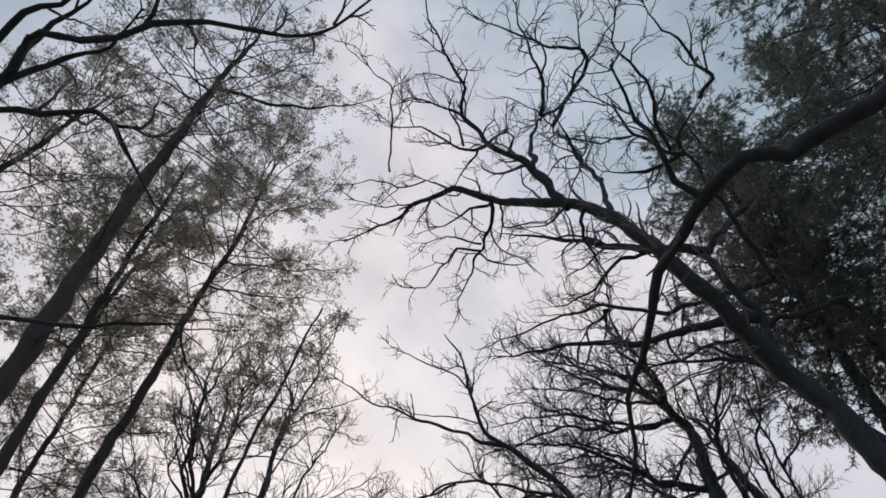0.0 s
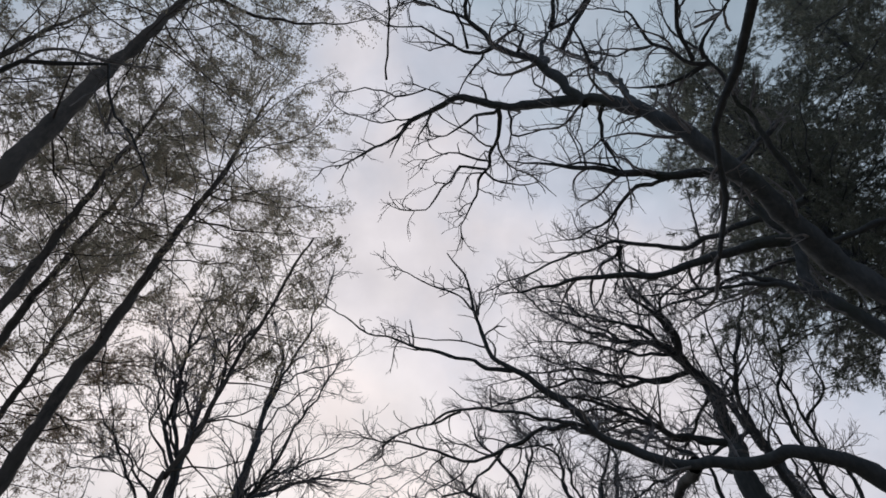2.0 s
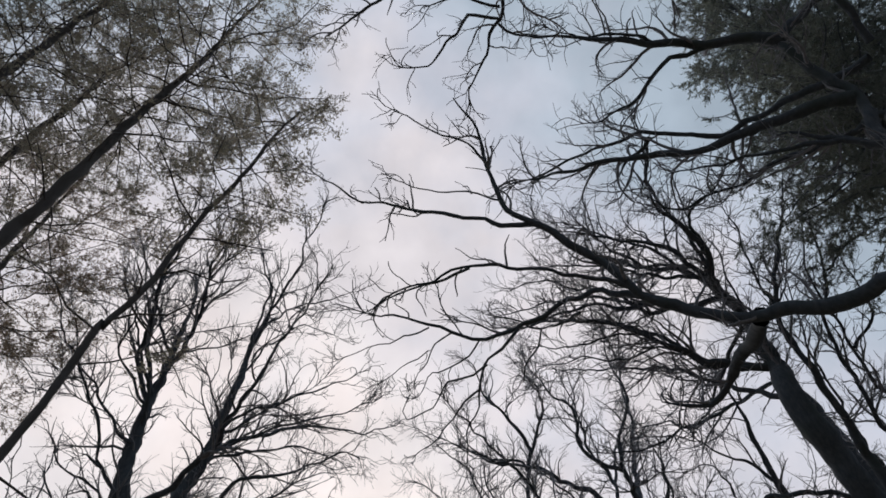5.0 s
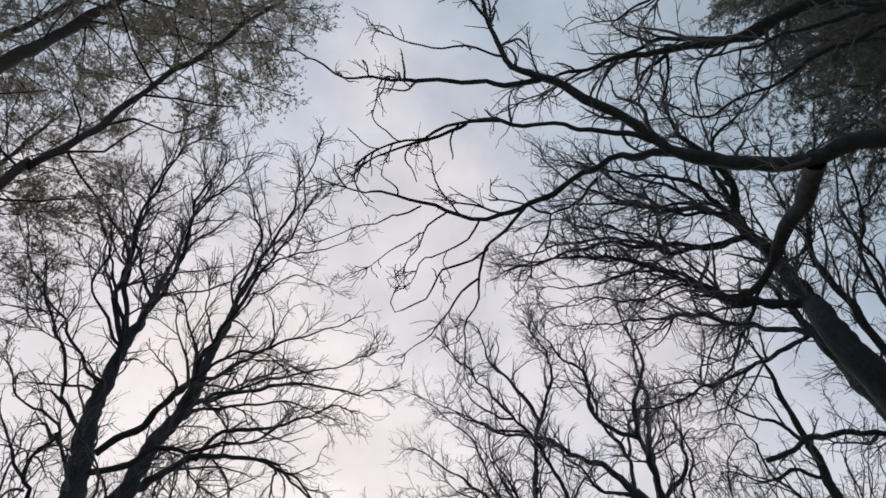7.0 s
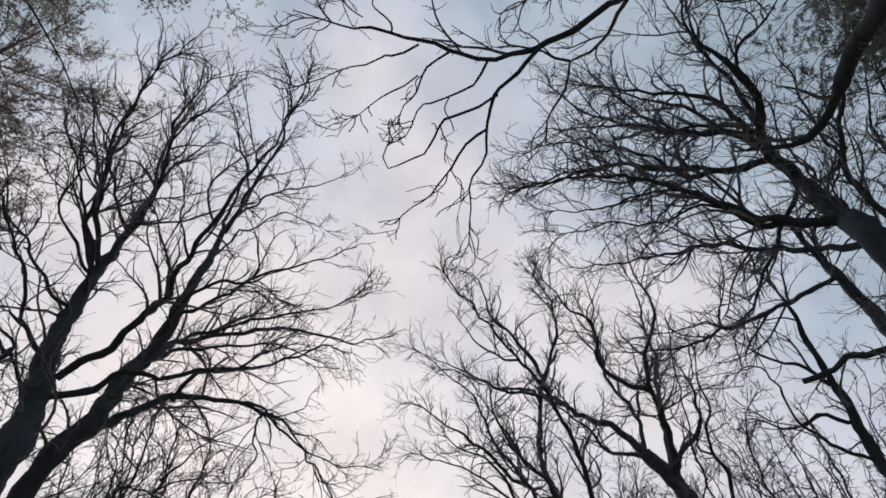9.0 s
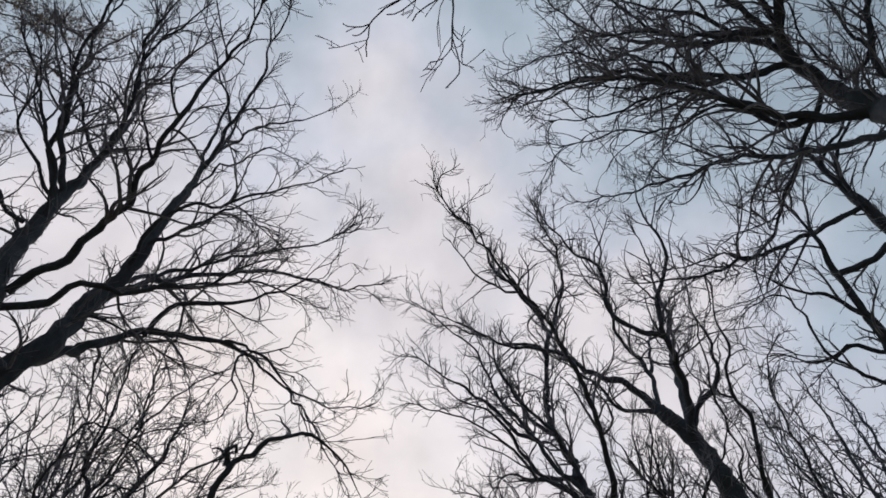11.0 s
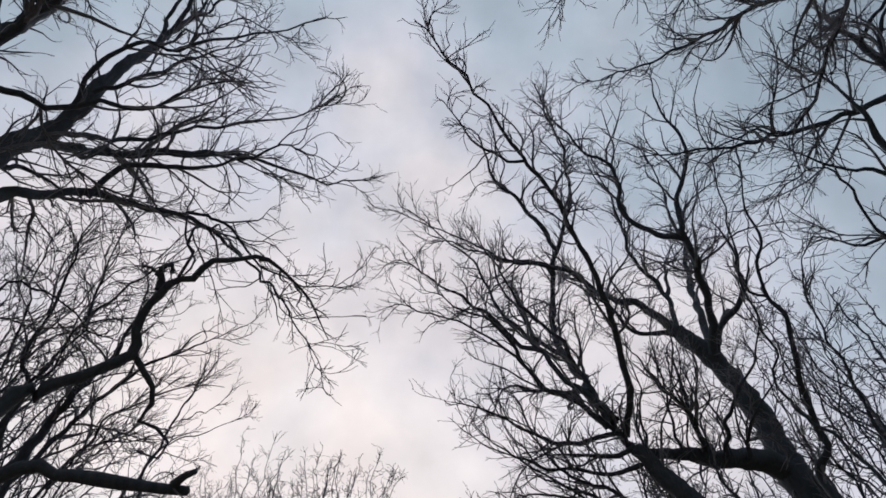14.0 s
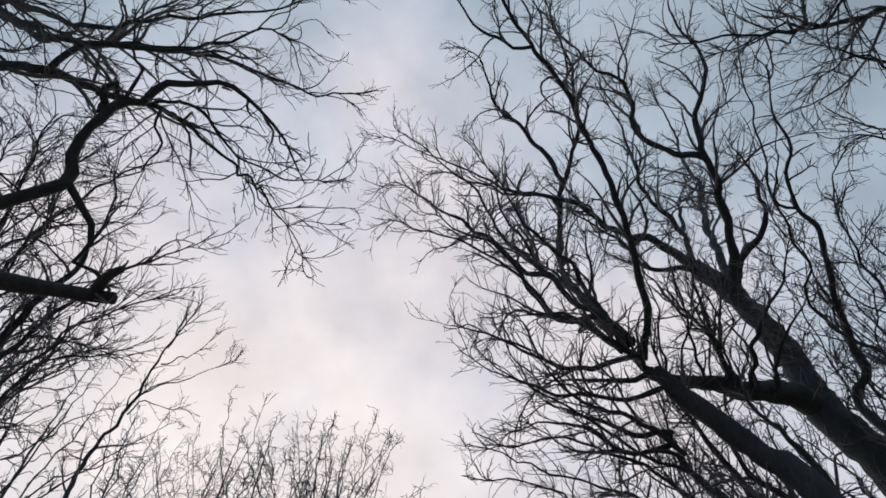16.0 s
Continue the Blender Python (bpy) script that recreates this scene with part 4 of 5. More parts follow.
broad_tree = Tree("bare_tree", (-9.60, 23.20, -0.10), "bare tree with long limbs reaching over the path", "bare tree", 38, BARK)
broad_tree.limb(0.30, 0.014, (-9.50, 23.00, -0.10), (-9.20, 22.60, 5.00), (-8.25, 21.90, 9.50), (-7.85, 21.95, 11.00), (-7.80, 22.20, 12.30), (-7.69, 22.40, 13.26), (-7.30, 22.12, 14.40), (-7.15, 22.00, 15.70), (-7.02, 22.05, 17.80), (-6.80, 21.95, 19.60), (-6.40, 21.50, 21.20), name="trunk", sprout=(0.42, 1.0), flare=0.4, waist=(0.56, 0.235))
broad_tree.limb(0.067, 0.013, (-7.30, 22.12, 14.40), (-6.59, 22.01, 14.89), (-5.67, 21.77, 15.49), (-4.55, 21.76, 15.91))
broad_tree.limb(0.112, 0.013, (-7.75, 22.30, 12.90), (-7.85, 23.05, 14.20), (-7.94, 23.67, 15.26), (-6.92, 24.13, 16.11), (-5.34, 24.80, 17.11), (-3.67, 25.84, 17.64), (-2.25, 26.11, 18.21))
broad_tree.limb(0.073, 0.013, (-7.60, 22.33, 13.50), (-7.48, 23.47, 15.31), (-6.51, 23.49, 15.78), (-5.34, 23.51, 16.25), (-3.83, 23.66, 16.64), (-2.65, 23.30, 17.10))
broad_tree.limb(0.080, 0.013, (-7.70, 22.38, 13.20), (-7.95, 23.30, 14.40), (-7.66, 23.56, 14.96), (-6.60, 23.86, 15.32), (-5.33, 24.10, 15.70), (-4.13, 24.74, 15.65))
broad_tree.limb(0.064, 0.013, (-7.45, 22.20, 13.90), (-6.33, 21.19, 14.62), (-5.51, 21.44, 15.02), (-4.72, 21.38, 15.49), (-3.76, 21.48, 15.88), (-2.87, 21.29, 16.32))
broad_tree.limb(0.135, 0.040, (-8.05, 22.20, 10.90), (-7.59, 23.40, 12.95), (-6.81, 24.15, 13.75), (-5.90, 24.60, 14.00), (-5.25, 24.95, 13.75), power=0.7)
broad_tree.limb(0.045, 0.010, (-5.50, 24.80, 13.88), (-5.10, 25.00, 13.70), (-4.30, 25.60, 13.10), (-3.40, 25.45, 11.80), (-2.70, 25.50, 10.70), dense=0.6)
broad_tree.limb(0.079, 0.013, (-7.30, 23.68, 13.25), (-6.85, 23.43, 13.91), (-5.70, 23.64, 14.32), (-4.96, 23.71, 14.58), (-3.92, 23.64, 14.98), (-3.13, 23.87, 15.03))
broad_tree.limb(0.045, 0.012, (-5.90, 24.60, 14.00), (-4.94, 24.34, 13.38), (-4.33, 24.95, 13.06), (-3.58, 25.55, 12.72), (-2.56, 25.76, 12.79))
broad_tree.limb(0.042, 0.013, (-5.45, 24.84, 13.84), (-5.24, 24.31, 12.80), (-5.17, 24.77, 12.39), (-5.50, 24.94, 12.05), (-5.76, 24.99, 11.85))
broad_tree.limb(0.089, 0.013, (-7.85, 22.00, 11.40), (-8.32, 22.88, 13.03), (-7.98, 23.34, 13.30), (-7.53, 24.04, 13.53))
broad_tree.limb(0.062, 0.013, (-7.05, 22.03, 17.40), (-6.67, 21.33, 19.04), (-6.32, 20.80, 19.45), (-6.44, 20.21, 19.73), (-6.53, 19.30, 20.12), (-6.75, 18.53, 20.36))
broad_tree.limb(0.071, 0.013, (-6.98, 22.03, 18.20), (-6.06, 20.92, 19.65), (-5.46, 20.27, 20.17), (-5.16, 19.55, 20.58), (-4.62, 18.85, 21.00), (-4.40, 18.11, 21.33))
broad_tree.limb(0.045, 0.013, (-6.85, 21.98, 19.20), (-5.47, 21.51, 19.62), (-4.47, 21.50, 19.89), (-3.46, 21.31, 20.21))
broad_tree.limb(0.044, 0.013, (-7.08, 22.02, 16.90), (-5.92, 22.04, 18.87), (-5.12, 22.02, 19.13), (-4.47, 22.41, 19.07))
broad_tree.crown(first=2.5, reach=2.8, crook=0.155, angle=41, lift=0.04)

fan_tree = Tree("bare_tree", (11.40, 33.00, -0.10), "bare tree with a fan of steep limbs and a side trunk", "bare tree", 39, BARK)
fan_tree.limb(0.72, 0.26, (11.40, 33.00, -0.10), (10.60, 32.80, 5.50), (8.88, 32.52, 11.28), (8.27, 32.57, 13.09), (8.01, 32.30, 14.97), (7.27, 31.78, 16.47), (6.29, 31.37, 17.55), name="trunk", sprout=(0.65, 1.0), flare=0.4, waist=(0.62, 0.51))
fan_tree.limb(0.165, 0.013, (6.29, 31.37, 17.55), (5.35, 31.16, 18.59), (4.33, 30.99, 18.86), (3.06, 30.04, 19.00), (1.30, 29.46, 18.90), (0.11, 29.01, 19.25), (-1.09, 28.52, 19.53), (-2.27, 27.98, 19.73), power=1.5)
fan_tree.limb(0.165, 0.013, (7.18, 31.74, 16.56), (7.41, 31.79, 18.42), (7.51, 31.78, 20.17), (7.86, 31.54, 22.20), (7.85, 31.37, 23.88), (7.69, 30.63, 26.16), (6.96, 29.58, 26.90))
fan_tree.limb(0.143, 0.013, (7.18, 31.74, 16.56), (7.40, 30.97, 17.17), (7.95, 30.22, 17.52), (8.00, 29.56, 18.01), (7.75, 28.92, 18.57), (7.26, 28.44, 19.10))
fan_tree.limb(0.116, 0.013, (6.29, 31.37, 17.55), (6.34, 31.17, 19.14), (5.57, 30.54, 19.86), (5.18, 29.82, 20.47), (4.78, 28.75, 21.23), (4.27, 27.81, 21.85))
fan_tree.limb(0.391, 0.013, (8.25, 32.54, 13.26), (7.29, 32.10, 13.24), (5.24, 31.15, 12.70), (3.80, 30.42, 12.31), (3.19, 29.59, 12.69))
fan_tree.limb(0.152, 0.013, (3.30, 29.74, 12.62), (3.01, 30.45, 14.33), (2.63, 31.04, 16.74), (2.57, 30.95, 18.20), (2.73, 29.92, 19.16), (3.31, 28.83, 20.56), (3.25, 27.51, 20.56), (2.57, 25.40, 19.64), (2.01, 24.11, 19.39))
fan_tree.limb(0.102, 0.013, (3.58, 30.12, 12.45), (3.68, 29.27, 13.13), (3.42, 28.08, 13.77), (3.11, 27.15, 14.28), (2.66, 26.25, 14.61), (2.26, 25.44, 14.78), (1.75, 24.62, 14.89), (1.38, 24.14, 14.92), (0.56, 22.85, 14.86), (0.22, 22.43, 14.90), (-0.42, 21.58, 15.07), (-0.78, 21.07, 15.19))
fan_tree.limb(0.100, 0.013, (3.30, 29.74, 12.62), (2.96, 30.08, 14.15), (2.33, 29.30, 15.01), (1.36, 28.66, 15.67), (0.96, 28.08, 16.14), (0.40, 27.34, 16.68))
fan_tree.limb(0.087, 0.013, (3.19, 29.59, 12.69), (1.14, 29.60, 16.16), (0.20, 29.01, 18.07), (-0.50, 28.44, 18.55), (-1.64, 27.66, 19.09))
fan_tree.limb(0.084, 0.013, (1.89, 29.60, 14.90), (1.43, 29.82, 15.46), (0.47, 29.28, 16.10), (-0.52, 28.78, 16.59), (-1.85, 28.08, 17.13))
fan_tree.limb(0.104, 0.013, (3.74, 30.35, 12.35), (3.02, 30.05, 12.91), (2.27, 29.76, 13.39), (1.75, 29.65, 13.59), (0.99, 29.72, 13.60))
fan_tree.limb(0.077, 0.013, (3.52, 30.05, 12.49), (2.17, 30.33, 12.50), (1.27, 30.17, 12.82), (0.49, 29.92, 13.16), (-0.45, 29.71, 13.37))
fan_tree.limb(0.052, 0.013, (1.75, 29.65, 13.59), (1.24, 29.18, 14.10), (0.30, 28.67, 14.62), (-0.67, 28.32, 14.89), (-1.78, 28.01, 15.03))
fan_tree.limb(0.045, 0.012, (1.38, 24.14, 14.92), (1.02, 24.08, 14.98), (0.42, 23.80, 15.14), (0.19, 23.62, 15.22), (-0.28, 23.17, 15.42))
fan_tree.limb(0.098, 0.013, (6.46, 31.45, 17.35), (5.41, 31.55, 17.66), (4.82, 31.46, 17.92), (4.49, 31.06, 18.33), (3.69, 30.72, 18.78), (2.78, 30.27, 19.27))
fan_tree.limb(0.080, 0.013, (6.33, 31.19, 18.99), (6.65, 31.20, 20.39), (7.28, 31.23, 21.25), (8.11, 31.13, 22.86))
fan_tree.limb(0.089, 0.013, (3.02, 30.02, 13.88), (2.25, 30.43, 14.23), (1.79, 30.37, 14.37), (1.28, 29.85, 14.90), (0.71, 29.12, 15.56), (-0.14, 28.91, 15.74), (-0.98, 28.37, 16.10))
fan_tree.limb(0.095, 0.013, (3.21, 30.13, 12.76), (2.87, 30.15, 13.44), (2.22, 30.00, 13.72), (1.72, 29.96, 13.84), (0.97, 29.93, 13.95), (0.60, 30.18, 13.72))
fan_tree.limb(0.089, 0.013, (2.77, 30.82, 15.86), (2.50, 31.03, 16.36), (1.85, 30.65, 16.78), (1.48, 30.13, 17.24), (0.97, 29.59, 17.68), (0.73, 28.67, 18.31))
fan_tree.limb(0.075, 0.013, (2.68, 30.20, 18.90), (2.37, 29.83, 19.20), (1.36, 29.84, 19.29), (0.34, 29.58, 19.51), (-0.40, 29.26, 19.71), (-1.13, 29.26, 19.67))
fan_tree.limb(0.097, 0.013, (2.88, 29.62, 19.54), (2.30, 28.96, 20.03), (1.58, 28.18, 20.54), (0.88, 27.52, 20.93), (0.55, 26.58, 21.37), (0.06, 26.14, 21.56))
fan_tree.limb(0.093, 0.013, (5.98, 31.50, 12.90), (5.48, 30.63, 12.91), (5.22, 30.05, 13.44), (5.14, 29.60, 14.34), (5.12, 29.22, 14.96))
fan_tree.limb(0.083, 0.013, (5.80, 31.41, 12.85), (5.21, 30.11, 13.14), (4.71, 30.01, 13.80), (4.32, 29.74, 14.54), (4.00, 29.49, 15.12))
fan_tree.limb(0.085, 0.013, (6.36, 31.67, 13.00), (6.07, 30.28, 12.91), (6.35, 29.62, 13.33), (6.82, 29.05, 14.04), (7.06, 28.63, 14.56))
fan_tree.limb(0.078, 0.013, (6.92, 31.93, 13.14), (6.51, 30.04, 12.67), (7.00, 29.65, 13.33), (7.31, 29.36, 13.77))
fan_tree.limb(0.165, 0.013, (7.18, 31.74, 16.56), (6.66, 29.40, 16.90), (5.93, 27.89, 17.09), (5.87, 27.26, 18.02), (6.29, 26.24, 19.15), (5.76, 25.41, 20.29), (5.55, 24.58, 21.19))
fan_tree.limb(0.098, 0.013, (5.93, 27.83, 17.18), (4.55, 27.61, 17.88), (4.26, 26.57, 19.00), (3.53, 26.21, 19.50), (2.79, 25.67, 20.10), (2.33, 24.92, 20.77))
fan_tree.limb(0.040, 0.011, (4.00, 30.44, 12.20), (3.96, 29.93, 12.90), (3.99, 29.41, 13.60), (3.87, 29.06, 14.19))
fan_tree.limb(0.045, 0.011, (4.83, 30.88, 12.30), (4.77, 30.24, 13.03), (4.72, 29.67, 13.70), (4.52, 29.18, 14.32), (4.52, 28.79, 14.88))
fan_tree.limb(0.040, 0.011, (5.63, 31.07, 12.45), (5.64, 30.58, 13.18), (5.90, 30.18, 13.86), (5.74, 29.73, 14.55))
fan_tree.limb(0.035, 0.011, (4.29, 30.61, 12.22), (4.61, 30.05, 13.00), (5.06, 29.46, 13.81), (5.15, 29.14, 14.43))
fan_tree.limb(0.035, 0.011, (5.20, 31.04, 12.45), (5.22, 30.77, 13.04), (5.45, 30.37, 13.71), (5.43, 30.15, 14.26))
fan_tree.limb(0.035, 0.011, (6.41, 31.50, 12.68), (6.26, 31.10, 13.34), (6.32, 30.78, 13.96), (6.64, 30.46, 14.58))
fan_tree.crown(first=3.3, second=4.4, third=2.6, reach=2.6, crook=0.155, angle=41, lift=0.06)

side_trunk_tree = Tree("bare_tree", (7.20, 30.00, -0.10), "bare tree with a thick dark leaning trunk", "bare tree", 47, BARK)
side_trunk_tree.limb(0.40, 0.19, (7.20, 30.00, -0.10), (6.40, 29.60, 5.50), (5.65, 30.07, 9.20), (5.11, 30.23, 10.05), (4.47, 30.25, 11.04), (3.72, 30.10, 12.17), name="trunk", sprout=(0.75, 1.0), flare=0.4, waist=(0.73, 0.285))
side_trunk_tree.limb(0.152, 0.013, (6.50, 29.70, 5.00), (5.60, 30.30, 8.00), (4.30, 31.15, 10.01), (3.95, 30.88, 10.88), (3.68, 30.43, 11.84))
side_trunk_tree.limb(0.182, 0.013, (6.50, 29.70, 4.60), (6.20, 30.30, 7.50), (5.27, 30.84, 9.88), (4.79, 30.64, 10.79), (4.21, 30.45, 11.60))
side_trunk_tree.limb(0.077, 0.013, (3.90, 30.79, 11.05), (3.33, 30.94, 11.09), (2.80, 30.87, 11.35), (1.90, 30.74, 11.72), (1.33, 30.62, 11.95))
side_trunk_tree.limb(0.069, 0.013, (3.95, 30.88, 10.88), (3.29, 31.13, 10.82), (2.54, 31.02, 11.19), (1.77, 30.87, 11.54), (0.68, 31.07, 11.44))
side_trunk_tree.limb(0.078, 0.013, (3.72, 30.10, 12.17), (2.91, 30.39, 12.12), (1.97, 30.48, 12.25), (1.55, 30.47, 12.33))
side_trunk_tree.limb(0.227, 0.013, (7.00, 29.90, 3.00), (6.80, 30.30, 7.00), (6.15, 30.56, 9.65), (5.85, 30.48, 10.76), (5.55, 30.44, 11.47), (5.41, 30.22, 12.21))
side_trunk_tree.limb(0.152, 0.013, (6.50, 29.70, 4.80), (5.80, 30.30, 7.50), (4.90, 30.94, 9.97), (4.48, 30.87, 11.14), (4.22, 30.73, 11.94), (4.03, 30.50, 12.72), (4.08, 30.02, 13.68))
side_trunk_tree.limb(0.069, 0.013, (4.00, 30.15, 11.76), (3.18, 30.49, 11.68), (2.51, 30.53, 11.83), (1.69, 30.56, 11.96), (0.75, 30.31, 12.34), (0.16, 29.97, 12.71))
side_trunk_tree.limb(0.069, 0.013, (4.05, 30.95, 10.64), (3.44, 30.71, 11.19), (2.58, 30.61, 11.58), (1.92, 30.43, 11.92), (1.48, 30.05, 12.39), (0.77, 29.81, 12.69))
side_trunk_tree.limb(0.061, 0.013, (4.24, 31.10, 10.17), (3.48, 30.90, 10.77), (2.93, 31.05, 10.77), (1.93, 31.09, 10.98), (1.16, 30.86, 11.39))
side_trunk_tree.limb(0.085, 0.012, (6.50, 29.70, 4.80), (3.85, 31.38, 10.25), (3.17, 31.19, 10.68), (2.34, 31.09, 11.04), (1.59, 31.13, 11.32), (0.66, 31.45, 11.41), (-0.04, 31.38, 11.75))
side_trunk_tree.limb(0.070, 0.012, (6.50, 29.70, 4.80), (3.35, 31.53, 9.89), (2.78, 31.52, 10.25), (2.07, 31.50, 10.62), (1.21, 31.58, 10.91), (0.42, 31.50, 11.31), (-0.23, 31.62, 11.59))
side_trunk_tree.limb(0.060, 0.012, (6.50, 29.70, 4.80), (3.01, 31.96, 9.59), (2.54, 31.95, 9.96), (1.72, 31.81, 10.40), (0.97, 31.76, 10.78), (0.28, 32.04, 10.95), (-0.31, 32.12, 11.25))
side_trunk_tree.limb(0.080, 0.012, (6.50, 29.70, 4.80), (4.72, 31.59, 10.15), (3.82, 31.25, 10.57), (3.10, 31.00, 10.94), (2.26, 30.69, 11.36), (1.38, 30.36, 11.77), (0.60, 30.12, 12.14), (-0.27, 29.82, 12.54))
side_trunk_tree.crown(first=3.2, second=4.2, third=3.0, reach=2.2, crook=0.13, angle=36)

wavy_tree = Tree("bare_tree", (9.60, 28.60, -0.10), "thin bare tree with a wavy stem", "bare tree", 40, BARK)
wavy_tree.limb(0.23, 0.014, (9.60, 28.60, -0.10), (9.20, 28.60, 6.00), (7.97, 30.84, 11.24), (7.99, 30.15, 12.07), (7.74, 29.64, 12.79), (7.63, 28.94, 13.54), (7.50, 28.17, 14.28), (7.19, 27.88, 14.67), (7.00, 27.32, 15.18), (7.11, 26.73, 15.51), (6.80, 26.32, 15.90), (6.62, 25.27, 16.55), name="trunk", sprout=(0.6, 1.0), flare=0.3)
wavy_tree.limb(0.045, 0.010, (7.19, 27.88, 14.67), (6.75, 27.82, 14.95), (6.85, 27.14, 15.41), (6.93, 26.55, 15.76))
wavy_tree.limb(0.080, 0.012, (9.60, 28.60, 0.30), (9.30, 28.50, 6.00), (7.35, 29.36, 12.46), (6.94, 28.49, 13.41), (6.47, 27.52, 14.31), (6.10, 26.17, 15.20), (5.77, 24.75, 15.90), (5.70, 23.80, 16.21), name="side_stem", dense=0.4)
wavy_tree.crown(first=2.4, reach=1.8, crook=0.2)

slender_tree = Tree("bare_tree", (11.00, 31.80, -0.10), "slender bare tree with a bent stem", "bare tree", 46, BARK)
slender_tree.limb(0.150, 0.014, (11.00, 31.80, -0.10), (10.60, 31.50, 7.00), (9.89, 30.92, 12.82), (9.41, 29.91, 14.30), (8.96, 29.27, 15.20), (8.70, 28.39, 16.08), (8.98, 27.36, 16.64), name="trunk", sprout=(0.5, 1.0), flare=0.3)
slender_tree.limb(0.055, 0.011, (10.70, 31.60, 6.00), (8.78, 31.29, 11.73), (8.15, 30.24, 12.68), (7.72, 29.57, 13.40), (7.27, 28.77, 14.20), (6.79, 28.14, 14.88), (6.43, 27.50, 15.58), sprout=(0.45, 1.0))
slender_tree.limb(0.045, 0.011, (10.70, 31.60, 6.00), (9.32, 31.10, 12.84), (8.96, 29.99, 13.86), (8.83, 29.39, 14.55), (8.74, 28.77, 15.26), (8.52, 28.11, 15.98), sprout=(0.45, 1.0))
slender_tree.limb(0.040, 0.011, (10.70, 31.60, 6.00), (8.42, 31.70, 11.80), (8.04, 31.14, 12.42), (7.58, 30.35, 13.20), (7.11, 29.64, 13.92), (6.76, 29.17, 14.48), sprout=(0.45, 1.0))
slender_tree.crown(first=3.0, reach=2.4, crook=0.16, angle=34)

crooked_tree = Tree("bare_tree", (-5.60, 23.20, -0.10), "bare crooked tree with a snapped limb stub", "bare tree", 41, BARK)
crooked_tree.limb(0.20, 0.007, (-6.20, 23.20, -0.10), (-6.10, 23.10, 3.50), (-5.41, 23.12, 7.21), (-5.14, 23.19, 7.41), (-4.75, 23.22, 7.73), (-4.24, 23.24, 8.11), (-4.20, 23.04, 8.31), (-4.07, 22.81, 8.59), (-3.85, 22.60, 8.88), (-3.57, 22.67, 8.99), (-3.30, 22.54, 9.21), (-2.85, 22.63, 9.35), (-2.56, 22.79, 9.35), (-2.28, 23.16, 9.19), (-2.07, 23.45, 9.04), (-1.96, 23.71, 8.86), name="trunk", sprout=(0.62, 1.0), flare=0.4, waist=(0.58, 0.103))
crooked_tree.limb(0.052, 0.013, (-4.23, 23.22, 8.13), (-4.06, 23.62, 7.88), (-3.99, 23.89, 7.65), (-3.81, 24.14, 7.49), (-3.91, 24.24, 7.31), (-4.09, 24.15, 7.29))
crooked_tree.limb(0.075, 0.045, (-3.99, 22.72, 8.79), (-4.01, 22.61, 8.86), (-4.03, 22.53, 8.92), name="knot", sprout=(0.9, 1.0), dense=0.1, kink=0.01)
crooked_tree.limb(0.055, 0.040, (-4.01, 22.57, 8.89), (-3.92, 22.48, 8.96), (-3.82, 22.50, 8.95), (-3.81, 22.59, 8.89), name="knot", sprout=(0.9, 1.0), dense=0.1, kink=0.01)
crooked_tree.limb(0.028, 0.012, (-4.02, 22.53, 8.92), (-4.12, 22.44, 8.95), (-4.23, 22.40, 8.94), name="stub", sprout=(0.9, 1.0), dense=0.1, kink=0.01)
crooked_tree.limb(0.026, 0.013, (-3.75, 22.62, 8.92), (-3.56, 22.45, 9.14), (-3.64, 22.21, 9.25), (-3.59, 21.90, 9.46))
crooked_tree.limb(0.085, 0.060, (-6.00, 23.10, 4.90), (-4.40, 22.84, 5.98), (-4.12, 22.87, 6.00), (-3.83, 22.92, 6.00), (-3.60, 22.98, 5.99), (-3.31, 23.04, 5.98), (-3.07, 23.08, 5.98), (-2.85, 23.10, 6.00), name="broken_limb", sprout=(0.9, 1.0), power=0.5, dense=0.1, kink=0.01, gnarl=0.3)
crooked_tree.limb(0.055, 0.030, (-2.94, 23.09, 6.00), (-2.83, 23.04, 6.00), (-2.78, 22.98, 6.01), (-2.72, 22.92, 6.01), name="stub", sprout=(0.9, 1.0), dense=0.1, kink=0.01)
crooked_tree.limb(0.040, 0.012, (-6.00, 23.10, 4.20), (-5.03, 24.26, 5.78), (-4.72, 24.28, 5.90), (-4.45, 24.29, 6.03), (-4.22, 24.24, 6.19), (-4.04, 24.15, 6.38), (-3.92, 24.04, 6.58), (-3.87, 23.93, 6.77), dense=0.3, sprout=(0.6, 1.0))
crooked_tree.crown(first=1.6, reach=1.1, crook=0.19)

hedge_tree = Tree("bare_tree", (-11.20, 35.40, -0.10), "bare many-stemmed tree beyond the path", "bare tree", 42, BARK)
hedge_tree.limb(0.200, 0.014, (-11.20, 35.40, -0.10), (-11.00, 35.20, 8.00), (-11.19, 35.27, 14.05), (-10.28, 34.60, 15.60), (-9.36, 33.63, 17.19), (-8.31, 32.75, 18.52), name="trunk", sprout=(0.35, 1.0), flare=0.3)
hedge_tree.limb(0.030, 0.010, (-9.98, 34.38, 16.05), (-9.70, 34.26, 16.26), (-9.10, 34.15, 16.48), (-8.29, 34.12, 16.65), (-7.38, 33.96, 16.92), dense=0.6)
hedge_tree.limb(0.026, 0.010, (-9.24, 33.58, 16.61), (-8.88, 33.62, 16.76), (-8.25, 33.54, 17.00), (-7.86, 33.36, 17.30), dense=0.6)
